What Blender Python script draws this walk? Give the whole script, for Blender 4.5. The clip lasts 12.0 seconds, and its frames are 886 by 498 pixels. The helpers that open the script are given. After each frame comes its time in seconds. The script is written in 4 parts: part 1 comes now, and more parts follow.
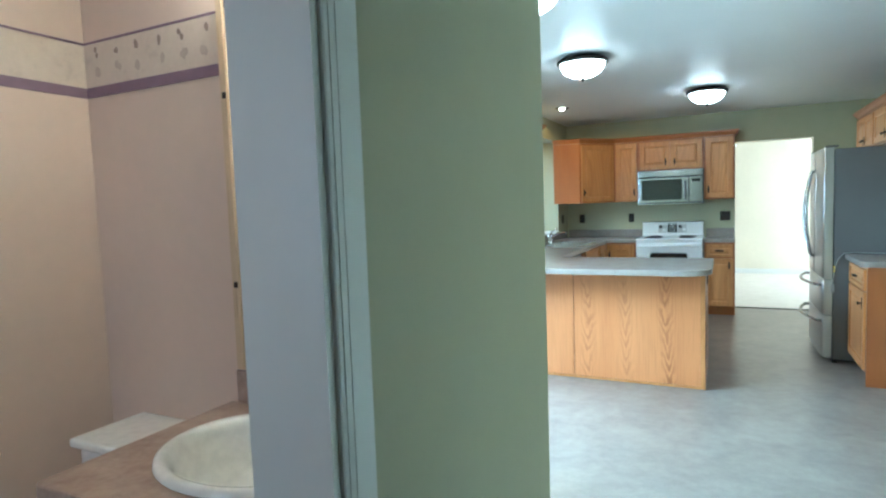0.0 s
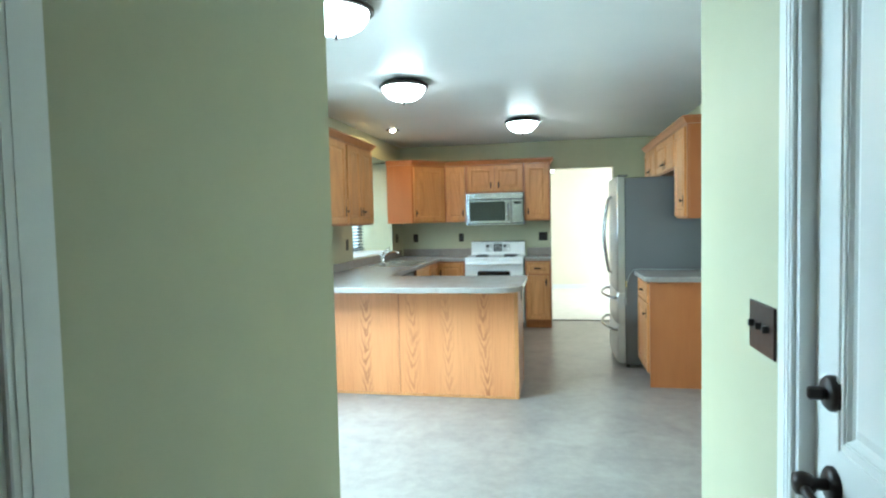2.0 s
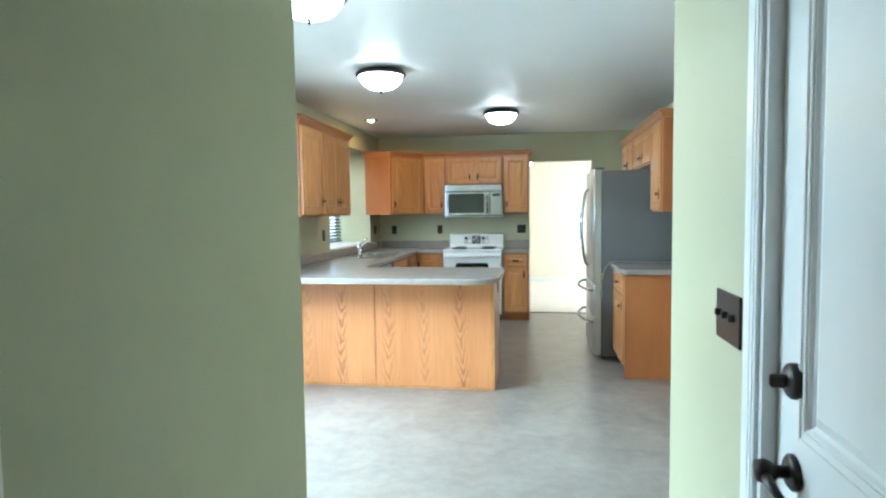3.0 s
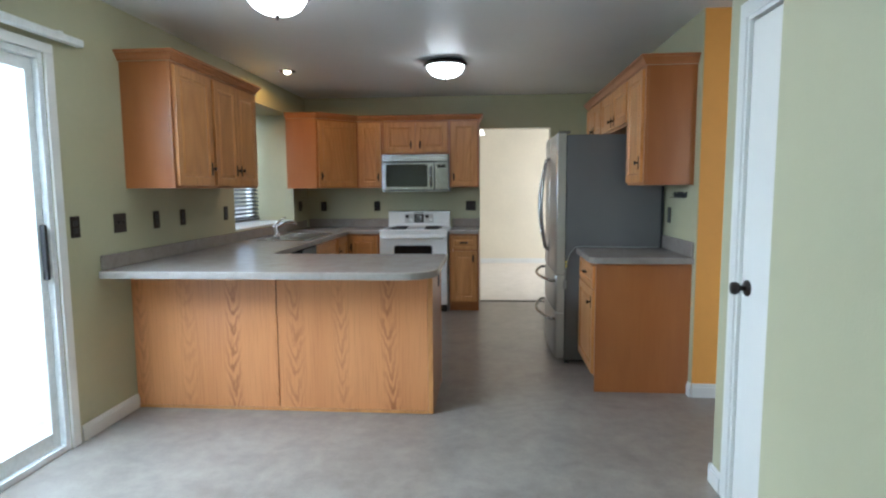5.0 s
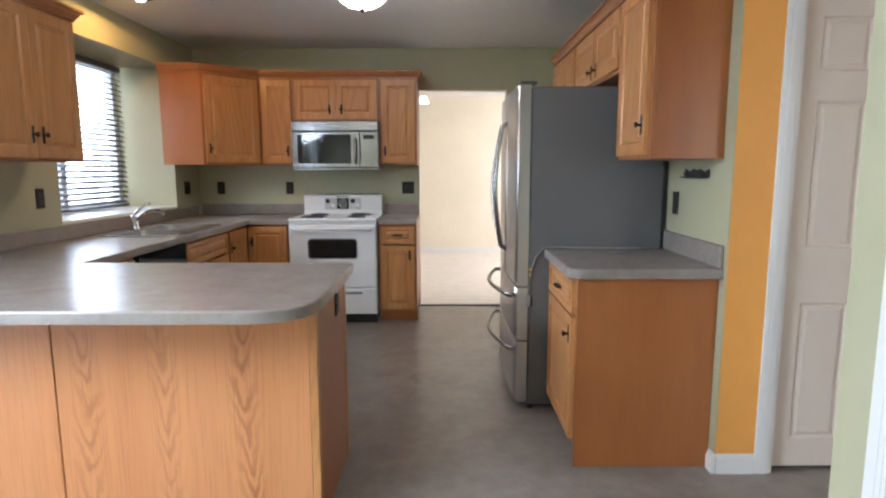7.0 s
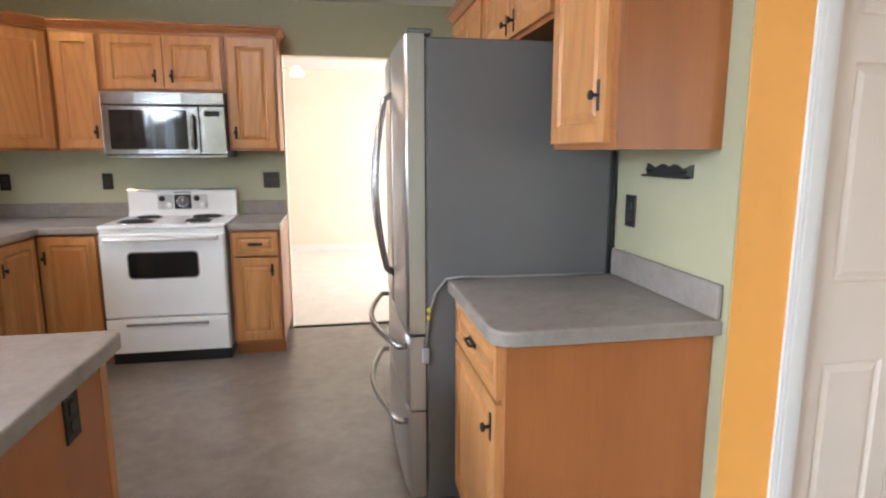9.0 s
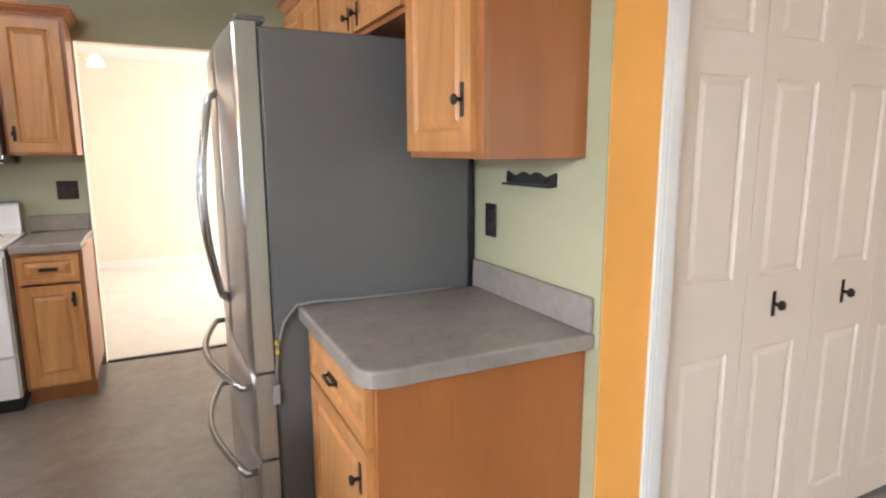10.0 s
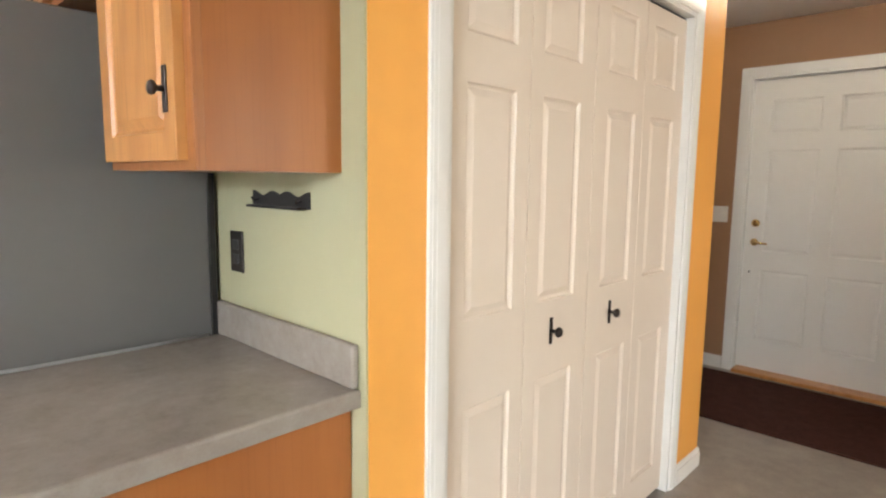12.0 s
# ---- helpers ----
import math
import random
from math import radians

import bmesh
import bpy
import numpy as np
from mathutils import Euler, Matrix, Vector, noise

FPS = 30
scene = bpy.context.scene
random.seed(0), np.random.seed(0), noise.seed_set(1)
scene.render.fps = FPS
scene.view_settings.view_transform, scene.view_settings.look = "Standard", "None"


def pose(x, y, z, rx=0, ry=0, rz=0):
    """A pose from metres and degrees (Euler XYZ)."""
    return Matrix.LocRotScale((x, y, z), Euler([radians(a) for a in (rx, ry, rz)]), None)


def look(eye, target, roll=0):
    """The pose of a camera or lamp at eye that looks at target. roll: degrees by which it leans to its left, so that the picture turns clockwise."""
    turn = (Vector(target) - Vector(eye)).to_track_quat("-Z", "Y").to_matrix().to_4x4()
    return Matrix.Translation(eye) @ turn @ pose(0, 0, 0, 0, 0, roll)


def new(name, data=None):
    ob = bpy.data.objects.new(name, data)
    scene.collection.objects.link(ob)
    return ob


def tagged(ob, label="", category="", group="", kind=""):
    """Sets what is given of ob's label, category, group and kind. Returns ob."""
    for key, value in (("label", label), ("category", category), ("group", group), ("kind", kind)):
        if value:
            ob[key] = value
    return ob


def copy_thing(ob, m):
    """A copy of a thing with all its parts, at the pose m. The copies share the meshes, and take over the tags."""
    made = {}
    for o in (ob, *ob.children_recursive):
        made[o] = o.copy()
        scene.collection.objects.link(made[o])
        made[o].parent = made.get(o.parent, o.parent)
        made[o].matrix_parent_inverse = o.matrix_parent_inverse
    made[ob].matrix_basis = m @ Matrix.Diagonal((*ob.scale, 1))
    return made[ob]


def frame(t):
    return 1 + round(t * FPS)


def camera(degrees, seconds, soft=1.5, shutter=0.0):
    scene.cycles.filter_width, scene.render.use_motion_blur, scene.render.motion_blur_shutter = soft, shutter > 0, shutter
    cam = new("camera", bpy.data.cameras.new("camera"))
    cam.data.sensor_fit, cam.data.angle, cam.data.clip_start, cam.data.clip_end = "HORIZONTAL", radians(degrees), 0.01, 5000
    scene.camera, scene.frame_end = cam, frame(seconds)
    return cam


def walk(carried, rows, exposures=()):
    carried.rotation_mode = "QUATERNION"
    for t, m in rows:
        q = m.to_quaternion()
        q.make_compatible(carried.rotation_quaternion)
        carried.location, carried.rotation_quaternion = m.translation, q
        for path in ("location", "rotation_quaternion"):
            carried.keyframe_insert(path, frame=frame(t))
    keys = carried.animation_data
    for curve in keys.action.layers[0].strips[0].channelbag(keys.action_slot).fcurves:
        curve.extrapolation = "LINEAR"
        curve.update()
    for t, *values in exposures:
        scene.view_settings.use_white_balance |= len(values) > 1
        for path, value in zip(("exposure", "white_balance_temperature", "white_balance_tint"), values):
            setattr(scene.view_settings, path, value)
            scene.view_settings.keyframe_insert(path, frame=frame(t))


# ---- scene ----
EXPOSURES = [(0.0, 0.54, 4620, -11), (0.6, 0.72, 4700, -13), (1.5, 0.79, 4800, -13), (3.2, 0.68, 5080, -5), (4.9, -0.15, 5300, 4), (5.5, -0.38, 5350, 9), (6.5, -0.05, 5650, 12), (8.5, 0.62, 5750, 13), (9.5, 0.75, 6000, 15), (10.5, 0.70, 6250, 15), (12.0, 0.90, 6600, 12)]
cam = camera(75.0, 12.0, soft=2.2)
# seconds, eye x y z, yaw to the left of +y, pitch up, roll
PATH = [
    (0, 0.793, 0.094, 1.414, 26.32, -4.27, -2.01),
    (0.5, 0.864, 0.120, 1.411, 20.92, -3.30, -1.90),
    (1, 0.908, 0.148, 1.412, 16.28, -2.78, -1.70),
    (1.5, 0.942, 0.164, 1.410, 13.22, -2.65, -1.43),
    (2, 0.954, 0.173, 1.411, 11.22, -2.83, -1.32),
    (2.5, 0.960, 0.188, 1.406, 10.05, -3.17, -1.10),
    (3, 0.981, 0.203, 1.395, 9.32, -3.57, -0.78),
    (3.2, 0.984, 0.225, 1.390, 8.97, -3.77, -0.83),
    (4.8, 0.968, 1.132, 1.374, 5.01, -5.86, -0.60),
    (5, 0.987, 1.258, 1.366, 4.61, -5.94, -0.40),
    (5.5, 1.015, 1.556, 1.356, 3.27, -6.33, -0.26),
    (6, 1.024, 1.913, 1.356, 1.71, -7.04, -0.26),
    (6.5, 1.059, 2.274, 1.340, 0.78, -7.46, -0.04),
    (6.7, 1.076, 2.419, 1.338, 0.43, -7.64, -0.08),
    (8.3, 1.218, 3.397, 1.357, -3.54, -9.02, 0.05),
    (8.5, 1.221, 3.492, 1.361, -5.16, -9.31, 0.07),
    (9, 1.265, 3.673, 1.376, -10.13, -9.58, -0.01),
    (9.5, 1.268, 3.827, 1.393, -18.13, -9.87, -0.15),
    (10, 1.274, 3.894, 1.404, -26.17, -9.73, -0.22),
    (10.5, 1.302, 3.931, 1.407, -32.55, -9.12, 0.10),
    (11, 1.324, 3.959, 1.403, -38.29, -8.28, 0.37),
    (11.5, 1.369, 3.996, 1.390, -43.12, -7.41, 0.58),
    (12, 1.542, 4.091, 1.373, -46.35, -6.97, 0.71),
]
walk(cam, [(t, look((x, y, z), (x - math.sin(radians(a)) * math.cos(radians(p)), y + math.cos(radians(a)) * math.cos(radians(p)), z + math.sin(radians(p))), r)) for t, x, y, z, a, p, r in PATH], EXPOSURES)

# ---- world and light ----
world = bpy.data.worlds.new("sky")
scene.world = world
world.use_nodes = True
sky = world.node_tree.nodes.new("ShaderNodeTexSky")
sky.sky_type, sky.sun_disc = "NISHITA", False
sky.sun_elevation, sky.sun_rotation = radians(49), radians(175)
world.node_tree.links.new(sky.outputs[0], world.node_tree.nodes["Background"].inputs[0])
world.node_tree.nodes["Background"].inputs[1].default_value = 0.15


def lamp(name, kind, m, power, colour, **more):
    data = bpy.data.lights.new(name, kind)
    data.energy, data.color = power, colour
    for key, value in more.items():
        if key == "size":
            data.size = value
        elif key == "size_y":
            data.shape, data.size_y = "RECTANGLE", value
        elif key == "angle":
            data.angle = value
        elif key == "radius":
            data.shadow_soft_size = value
        elif key == "spot":
            data.spot_size, data.spot_blend = value, 0.08
    ob = new(name, data)
    ob.matrix_basis = m
    return ob


lamp("sun", "SUN", look((0.6, -7, 8), (0, 0, 0)), 5.0, (1.0, 0.95, 0.88), angle=radians(0.5))
SLIDER_W, WINDOW_W, DINING_W = 120.0, 22.0, 112.0
lamp("slider_daylight", "AREA", look((-1.50, 3.2, 1.85), (-0.85, 3.35, 0.0)), SLIDER_W, (0.84, 0.94, 1.0), size=1.7, size_y=0.6)
lamp("window_daylight", "AREA", look((-1.86, 6.93, 1.6), (1, 6.93, 1.3)), WINDOW_W, (0.85, 0.94, 1.0), size=1.3, size_y=1.0)
lamp("dining_daylight", "AREA", look((4.45, 10.2, 1.4), (0, 10.2, 1.2)), DINING_W, (1.0, 0.92, 0.87), size=1.8, size_y=1.6)

lamp("bath_daylight", "AREA", look((-0.55, -1.08, 1.5), (-0.3, 1, 1.2)), 5.0, (0.96, 0.90, 1.0), size=0.6, size_y=0.9)
# added fill lamp, out of view, that brightens closet and entry
lamp("unseen_closet_fill", "AREA", look((3.9, 0.66, 1.45), (3.9, 4, 1.2)), 31.0, (1.0, 0.91, 0.80), size=1.9, size_y=1.3)

# ---- materials ----


class Nodes:
    """A short way to write a node material."""

    def __init__(self, name, rough=0.5, metal=0.0, spec=0.5):
        self.mat = bpy.data.materials.new(name)
        self.mat.use_nodes = True
        self.tree = self.mat.node_tree
        self.shader = self.tree.nodes["Principled BSDF"]
        self.shader.inputs["Roughness"].default_value = rough
        self.shader.inputs["Metallic"].default_value = metal
        self.shader.inputs["Specular IOR Level"].default_value = spec

    def node(self, kind, links=None, **values):
        n = self.tree.nodes.new(kind)
        for key, value in values.items():
            n.inputs[key].default_value = value
        for key, value in (links or {}).items():
            self.tree.links.new(value, n.inputs[key])
        return n

    def coords(self, scale=(1, 1, 1), vary=0.0):
        """Object coordinates in metres, scaled, and shifted at random from object to object."""
        c = self.node("ShaderNodeTexCoord").outputs["Object"]
        if vary:
            rnd = self.node("ShaderNodeObjectInfo").outputs["Random"]
            shift = self.node("ShaderNodeVectorMath", {1: rnd})
            shift.operation = "SCALE"
            shift.inputs[0].default_value = (vary, vary * 1.7, vary * 0.6)
            self.tree.links.new(rnd, shift.inputs["Scale"])
            c = self.add(c, shift.outputs[0])
        m = self.node("ShaderNodeVectorMath", {0: c})
        m.operation = "MULTIPLY"
        m.inputs[1].default_value = scale
        return m.outputs[0]

    def add(self, a, b):
        v = self.node("ShaderNodeVectorMath", {0: a, 1: b})
        return v.outputs[0]

    def noise(self, vector, scale, detail=4.0, rough=0.55, distort=0.0):
        return self.node("ShaderNodeTexNoise", {"Vector": vector}, Scale=scale, Detail=detail, Roughness=rough, Distortion=distort).outputs[0]

    def maths(self, op, a, b=0.0):
        n = self.tree.nodes.new("ShaderNodeMath")
        n.operation = op
        for i, v in enumerate((a, b)):
            if isinstance(v, (int, float)):
                n.inputs[i].default_value = v
            else:
                self.tree.links.new(v, n.inputs[i])
        return n.outputs[0]

    def ramp(self, fac, stops):
        r = self.node("ShaderNodeValToRGB", {"Fac": fac})
        while len(r.color_ramp.elements) < len(stops):
            r.color_ramp.elements.new(0.5)
        for e, (at, c) in zip(r.color_ramp.elements, stops):
            e.position = at
            e.color = (*c, 1) if len(c) == 3 else c
        return r.outputs[0]

    def mix(self, fac, a, b, mode="MIX"):
        n = self.tree.nodes.new("ShaderNodeMix")
        n.data_type, n.blend_type = "RGBA", mode
        for i, v in ((0, fac), (6, a), (7, b)):
            if isinstance(v, (int, float)):
                n.inputs[i].default_value = v
            elif isinstance(v, tuple):
                n.inputs[i].default_value = (*v, 1)
            else:
                self.tree.links.new(v, n.inputs[i])
        return n.outputs[2]

    def set(self, name, value):
        if isinstance(value, tuple):
            value = (*value, 1)
        if isinstance(value, (tuple, int, float)):
            self.shader.inputs[name].default_value = value
        else:
            self.tree.links.new(value, self.shader.inputs[name])

    def bump(self, height, strength, distance=0.002):
        b = self.node("ShaderNodeBump", {"Height": height}, Strength=strength, Distance=distance)
        self.tree.links.new(b.outputs[0], self.shader.inputs["Normal"])


def tone(c, f):
    return tuple(v * f for v in c)


def paint(name, c, rough=0.55, grain=180.0, depth=0.25, vary=0.05, spec=0.4):
    """Wall or trim paint: roller stipple, faint uneven patches."""
    n = Nodes(name, rough, 0, spec)
    v = n.coords()
    patch = n.noise(v, 1.7, 3)
    fine = n.noise(v, 22, 4)
    n.set("Base Color", n.ramp(n.maths("ADD", n.maths("MULTIPLY", patch, 0.7), n.maths("MULTIPLY", fine, 0.3)), [(0.3, tone(c, 1 - vary)), (0.7, tone(c, 1 + vary))]))
    n.set("Roughness", n.maths("ADD", n.maths("MULTIPLY", fine, 0.15), rough - 0.07))
    n.bump(n.noise(v, grain, 3), depth, 0.001)
    return n.mat


def oak(name, dark, mid, light, along=2, rough=0.32, rings=15.0, depth=0.26, open_pores=0.40):
    """Golden oak veneer: cathedral rings stretched along one axis, open pores."""
    n = Nodes(name, rough, 0, 0.45)
    stretch = [1.0, 1.0, 1.0]
    stretch[along] = 0.16
    v = n.coords(tuple(stretch), vary=7.0)
    field = n.noise(v, 2.6, 1.0, 0.4, 0.25)
    rings_ = n.maths("SINE", n.maths("MULTIPLY", field, rings * 6.28))
    rings_ = n.maths("POWER", n.maths("ADD", n.maths("MULTIPLY", rings_, 0.5), 0.5), 2.2)
    pore_scale = [1.0, 1.0, 1.0]
    pore_scale[along] = 0.025
    pores = n.noise(n.coords(tuple(pore_scale), vary=3.0), 190, 3, 0.6)
    broad = n.noise(v, 6, 3)
    base = n.ramp(broad, [(0.3, mid), (0.75, light)])
    ringed = n.mix(n.maths("MULTIPLY", rings_, depth), base, dark)
    fleck = n.ramp(pores, [(0.36, (1, 1, 1)), (0.46, (0, 0, 0))])
    n.set("Base Color", n.mix(n.maths("MULTIPLY", fleck, open_pores), ringed, tone(dark, 0.8)))
    n.bump(n.maths("ADD", pores, n.maths("MULTIPLY", rings_, -0.2)), 0.10, 0.0006)
    return n.mat


def cathedral(name, dark, mid, light):
    """Sliced oak veneer: columns of nested arches between straight-grained strips."""
    n = Nodes(name, 0.32, 0, 0.45)
    v = n.coords(vary=2.3)
    axes = n.node("ShaderNodeSeparateXYZ", {"Vector": v})
    x, z = axes.outputs[0], axes.outputs[2]
    sway = n.noise(n.coords((2.0, 2.0, 1.1), vary=2.3), 1.6, 2)
    x = n.maths("ADD", x, n.maths("MULTIPLY", n.maths("SUBTRACT", sway, 0.5), 0.10))
    cell = n.maths("DIVIDE", x, 0.30)
    dx = n.maths("MULTIPLY", n.maths("SUBTRACT", n.maths("FRACT", cell), 0.5), 0.30)
    wide = n.maths("POWER", n.maths("ADD", n.maths("MULTIPLY", dx, dx), 0.00012), 0.5)
    bend = n.maths("MULTIPLY", wide, 30.0)
    column = n.maths("FLOOR", cell)
    ragged = n.maths("MULTIPLY", n.noise(n.coords((6, 6, 2.2), vary=2.3), 3, 3), 2.4)
    phase = n.maths("ADD", n.maths("ADD", n.maths("MULTIPLY", z, 8.5), n.maths("MULTIPLY", column, 2.37)), n.maths("SUBTRACT", ragged, bend))
    wave = n.maths("ADD", n.maths("MULTIPLY", n.maths("SINE", n.maths("MULTIPLY", phase, 6.283)), 0.5), 0.5)
    wave = n.maths("POWER", wave, 1.5)
    near = n.maths("MAXIMUM", n.maths("SUBTRACT", 1.0, n.maths("MULTIPLY", wide, 15.0)), 0.0)
    strength = n.maths("ADD", n.maths("MULTIPLY", n.maths("SINE", n.maths("MULTIPLY", column, 4.1)), 0.3), 0.7)
    near = n.maths("MULTIPLY", n.maths("MULTIPLY", near, strength), n.ramp(n.noise(n.coords((1.4, 1.4, 0.7), vary=5.0), 3, 1), [(0.35, (0.35, 0.35, 0.35)), (0.6, (1, 1, 1))]))
    pores = n.noise(n.coords((1, 1, 0.02), vary=3.0), 150, 3, 0.6)
    fleck = n.ramp(pores, [(0.38, (1, 1, 1)), (0.50, (0, 0, 0))])
    base = n.ramp(n.noise(n.coords((1, 1, 0.12), vary=1.0), 5, 3), [(0.3, mid), (0.75, light)])
    arched = n.mix(n.maths("MINIMUM", n.maths("MULTIPLY", n.maths("MULTIPLY", wave, near), 1.1), 0.85), base, dark)
    n.set("Base Color", n.mix(n.maths("MULTIPLY", fleck, 0.22), arched, dark))
    n.bump(pores, 0.08, 0.0006)
    return n.mat


def mottled(name, stops, scale, rough=0.4, bump=0.06, spec=0.5, fine=90, warp=0.5):
    """Printed vinyl or laminate: clouds, blotches and specks of close tones."""
    n = Nodes(name, rough, 0, spec)
    v = n.coords()
    clouds = n.noise(v, scale, 4, 0.6, warp)
    blots = n.noise(v, scale * 4.3, 3, 0.55)
    specks = n.noise(v, fine, 3, 0.7)
    f = n.maths("ADD", n.maths("ADD", n.maths("MULTIPLY", clouds, 0.5), n.maths("MULTIPLY", blots, 0.3)), n.maths("MULTIPLY", specks, 0.2))
    n.set("Base Color", n.ramp(f, stops))
    if rough > 0.32:
        n.set("Roughness", n.maths("ADD", n.maths("MULTIPLY", clouds, 0.16), rough - 0.08))
    if bump:
        n.bump(specks, bump, 0.001)
    return n.mat


def metal(name, c, rough, brushed=None):
    n = Nodes(name, rough, 1.0)
    if brushed is None:
        f = n.noise(n.coords(), 40, 3)
    else:
        s = [1.0, 1.0, 1.0]
        s[brushed] = 0.02
        f = n.noise(n.coords(tuple(s)), 400, 2)
    n.set("Base Color", n.ramp(f, [(0.3, tone(c, 0.9)), (0.7, c)]))
    if rough > 0.3:
        n.set("Roughness", n.maths("ADD", n.maths("MULTIPLY", f, 0.15), rough - 0.07))
    if brushed == 0:
        n.set("Anisotropic", 0.5)
        n.bump(n.noise(n.coords((1, 1, 0.04)), 14, 1), 0.5, 0.004)
        n.set("Anisotropic Rotation", 0.25)
        way = n.node("ShaderNodeTangent")
        way.direction_type, way.axis = "RADIAL", "Z"
        n.tree.links.new(way.outputs[0], n.shader.inputs["Tangent"])
    return n.mat


def plain(name, c, rough=0.4, spec=0.5, metal_=0.0):
    n = Nodes(name, rough, metal_, spec)
    f = n.noise(n.coords(), 35, 3)
    n.set("Base Color", n.ramp(f, [(0.3, tone(c, 0.93)), (0.7, tone(c, 1.05))]))
    if rough > 0.32:
        n.set("Roughness", n.maths("ADD", n.maths("MULTIPLY", f, 0.12), rough - 0.06))
    return n.mat


def glow(name, c, strength):
    n = Nodes(name, 0.3)
    n.set("Base Color", (0.85, 0.83, 0.8))
    n.set("Emission Color", c)
    n.set("Emission Strength", strength)
    return n.mat


def glass(name, tint=(1, 1, 1), rough=0.0):
    n = Nodes(name, rough)
    n.set("Base Color", tint)
    n.set("Transmission Weight", 1.0)
    n.set("IOR", 1.45)
    return n.mat


GREEN = paint("sage_green_paint", (0.452, 0.435, 0.282), 0.5)
ORANGE = paint("orange_paint", (0.84, 0.40, 0.085), 0.5)
BROWN = paint("brown_paint", (0.345, 0.195, 0.105), 0.55)
CREAM = paint("cream_paint", (0.80, 0.735, 0.60), 0.6)
WHITE = paint("white_trim_paint", (0.78, 0.78, 0.75), 0.32, 60, 0.08, 0.03, 0.5)
DOOR_WHITE = paint("white_door_paint", (0.80, 0.79, 0.75), 0.36, 90, 0.1, 0.03, 0.5)
BIFOLD = paint("bifold_door_paint", (0.74, 0.65, 0.55), 0.42, 90, 0.1, 0.03, 0.45)
CEILING = paint("ceiling_texture_paint", (0.74, 0.74, 0.73), 0.46, 55, 0.45, 0.03, 0.5)
BATH = paint("bathroom_wallpaper", (0.70, 0.545, 0.445), 0.6, 240, 0.3)
BORDER = mottled("wallpaper_border_print", [(0.36, (0.58, 0.48, 0.40)), (0.46, (0.65, 0.54, 0.45)), (0.62, (0.69, 0.58, 0.48))], 9, 0.6, 0.05, 0.3)
SPRIG = plain("printed_sprig", (0.33, 0.24, 0.20), 0.6)
SPRIG_PALE = plain("printed_pale_sprig", (0.52, 0.41, 0.34), 0.6)
BORDER_LINE = plain("mauve_border_line", (0.22, 0.14, 0.19), 0.6)
FLOOR = mottled("stone_print_vinyl", [(0.32, (0.185, 0.158, 0.137)), (0.46, (0.242, 0.210, 0.183)), (0.55, (0.282, 0.247, 0.215)), (0.70, (0.345, 0.307, 0.269))], 3.2, 0.29, 0.05, 0.5)
CARPET = mottled("beige_carpet", [(0.3, (0.68, 0.62, 0.54)), (0.7, (0.84, 0.78, 0.70))], 6, 0.95, 0.9, 0.1, 350)
LAMINATE = mottled("grey_laminate", [(0.30, (0.235, 0.196, 0.168)), (0.46, (0.284, 0.246, 0.217)), (0.56, (0.303, 0.268, 0.239)), (0.72, (0.352, 0.318, 0.288))], 9, 0.26, 0.0, 0.5, 160, 0.0)
OAK = oak("golden_oak", (0.30, 0.115, 0.034), (0.50, 0.225, 0.074), (0.59, 0.29, 0.100), open_pores=0.30)
OAK_PANEL = cathedral("oak_veneer_panel", (0.29, 0.098, 0.032), (0.54, 0.222, 0.082), (0.63, 0.282, 0.112))
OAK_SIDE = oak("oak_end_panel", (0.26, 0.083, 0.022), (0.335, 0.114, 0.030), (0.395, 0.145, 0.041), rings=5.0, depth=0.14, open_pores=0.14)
# the doors' oak darkened: shade of the door gaps put into the colour
OAK_SHADED = oak("shaded_oak_frame", (0.26, 0.088, 0.026), (0.35, 0.130, 0.042), (0.40, 0.155, 0.052), rings=9.0, depth=0.25)
BRONZE = plain("oil_rubbed_bronze", (0.028, 0.020, 0.017), 0.38, 0.5, 0.55)
STEEL = metal("stainless_steel", (0.30, 0.297, 0.293), 0.2, 0)
HANDLE_STEEL = metal("dark_handle_steel", (0.46, 0.455, 0.45), 0.24)
STEEL_V = metal("brushed_door_steel", (0.60, 0.59, 0.575), 0.33, 2)
SINK_STEEL = metal("sink_steel", (0.62, 0.61, 0.60), 0.22)
CHROME = metal("chrome", (0.66, 0.66, 0.67), 0.08)
FRIDGE_SIDE = paint("grey_fridge_paint", (0.134, 0.131, 0.128), 0.45, 260, 0.35, 0.04, 0.5)
ENAMEL = paint("white_enamel", (0.82, 0.825, 0.81), 0.2, 8, 0.01, 0.015, 0.5)
BLACK = plain("black_plastic", (0.018, 0.018, 0.019), 0.35)
BLACK_GLASS = plain("black_glass", (0.012, 0.013, 0.014), 0.05)
IRON = plain("black_iron", (0.02, 0.018, 0.017), 0.6)
PORCELAIN = plain("white_porcelain", (0.82, 0.80, 0.76), 0.1)
BATH_TOP = mottled("tan_vanity_top", [(0.35, (0.30, 0.20, 0.15)), (0.65, (0.48, 0.36, 0.29))], 12, 0.3, 0.02)
PALE_WOOD = oak("pale_mirror_wood", (0.42, 0.28, 0.16), (0.60, 0.44, 0.28), (0.68, 0.52, 0.35), rings=14.0)
MIRROR = metal("mirror_silver", (0.9, 0.9, 0.9), 0.01)
BRASS = metal("polished_brass", (0.80, 0.55, 0.22), 0.18)
RUG = mottled("brown_door_mat", [(0.3, (0.030, 0.012, 0.009)), (0.7, (0.075, 0.033, 0.026))], 14, 0.95, 0.8, 0.1, 420)
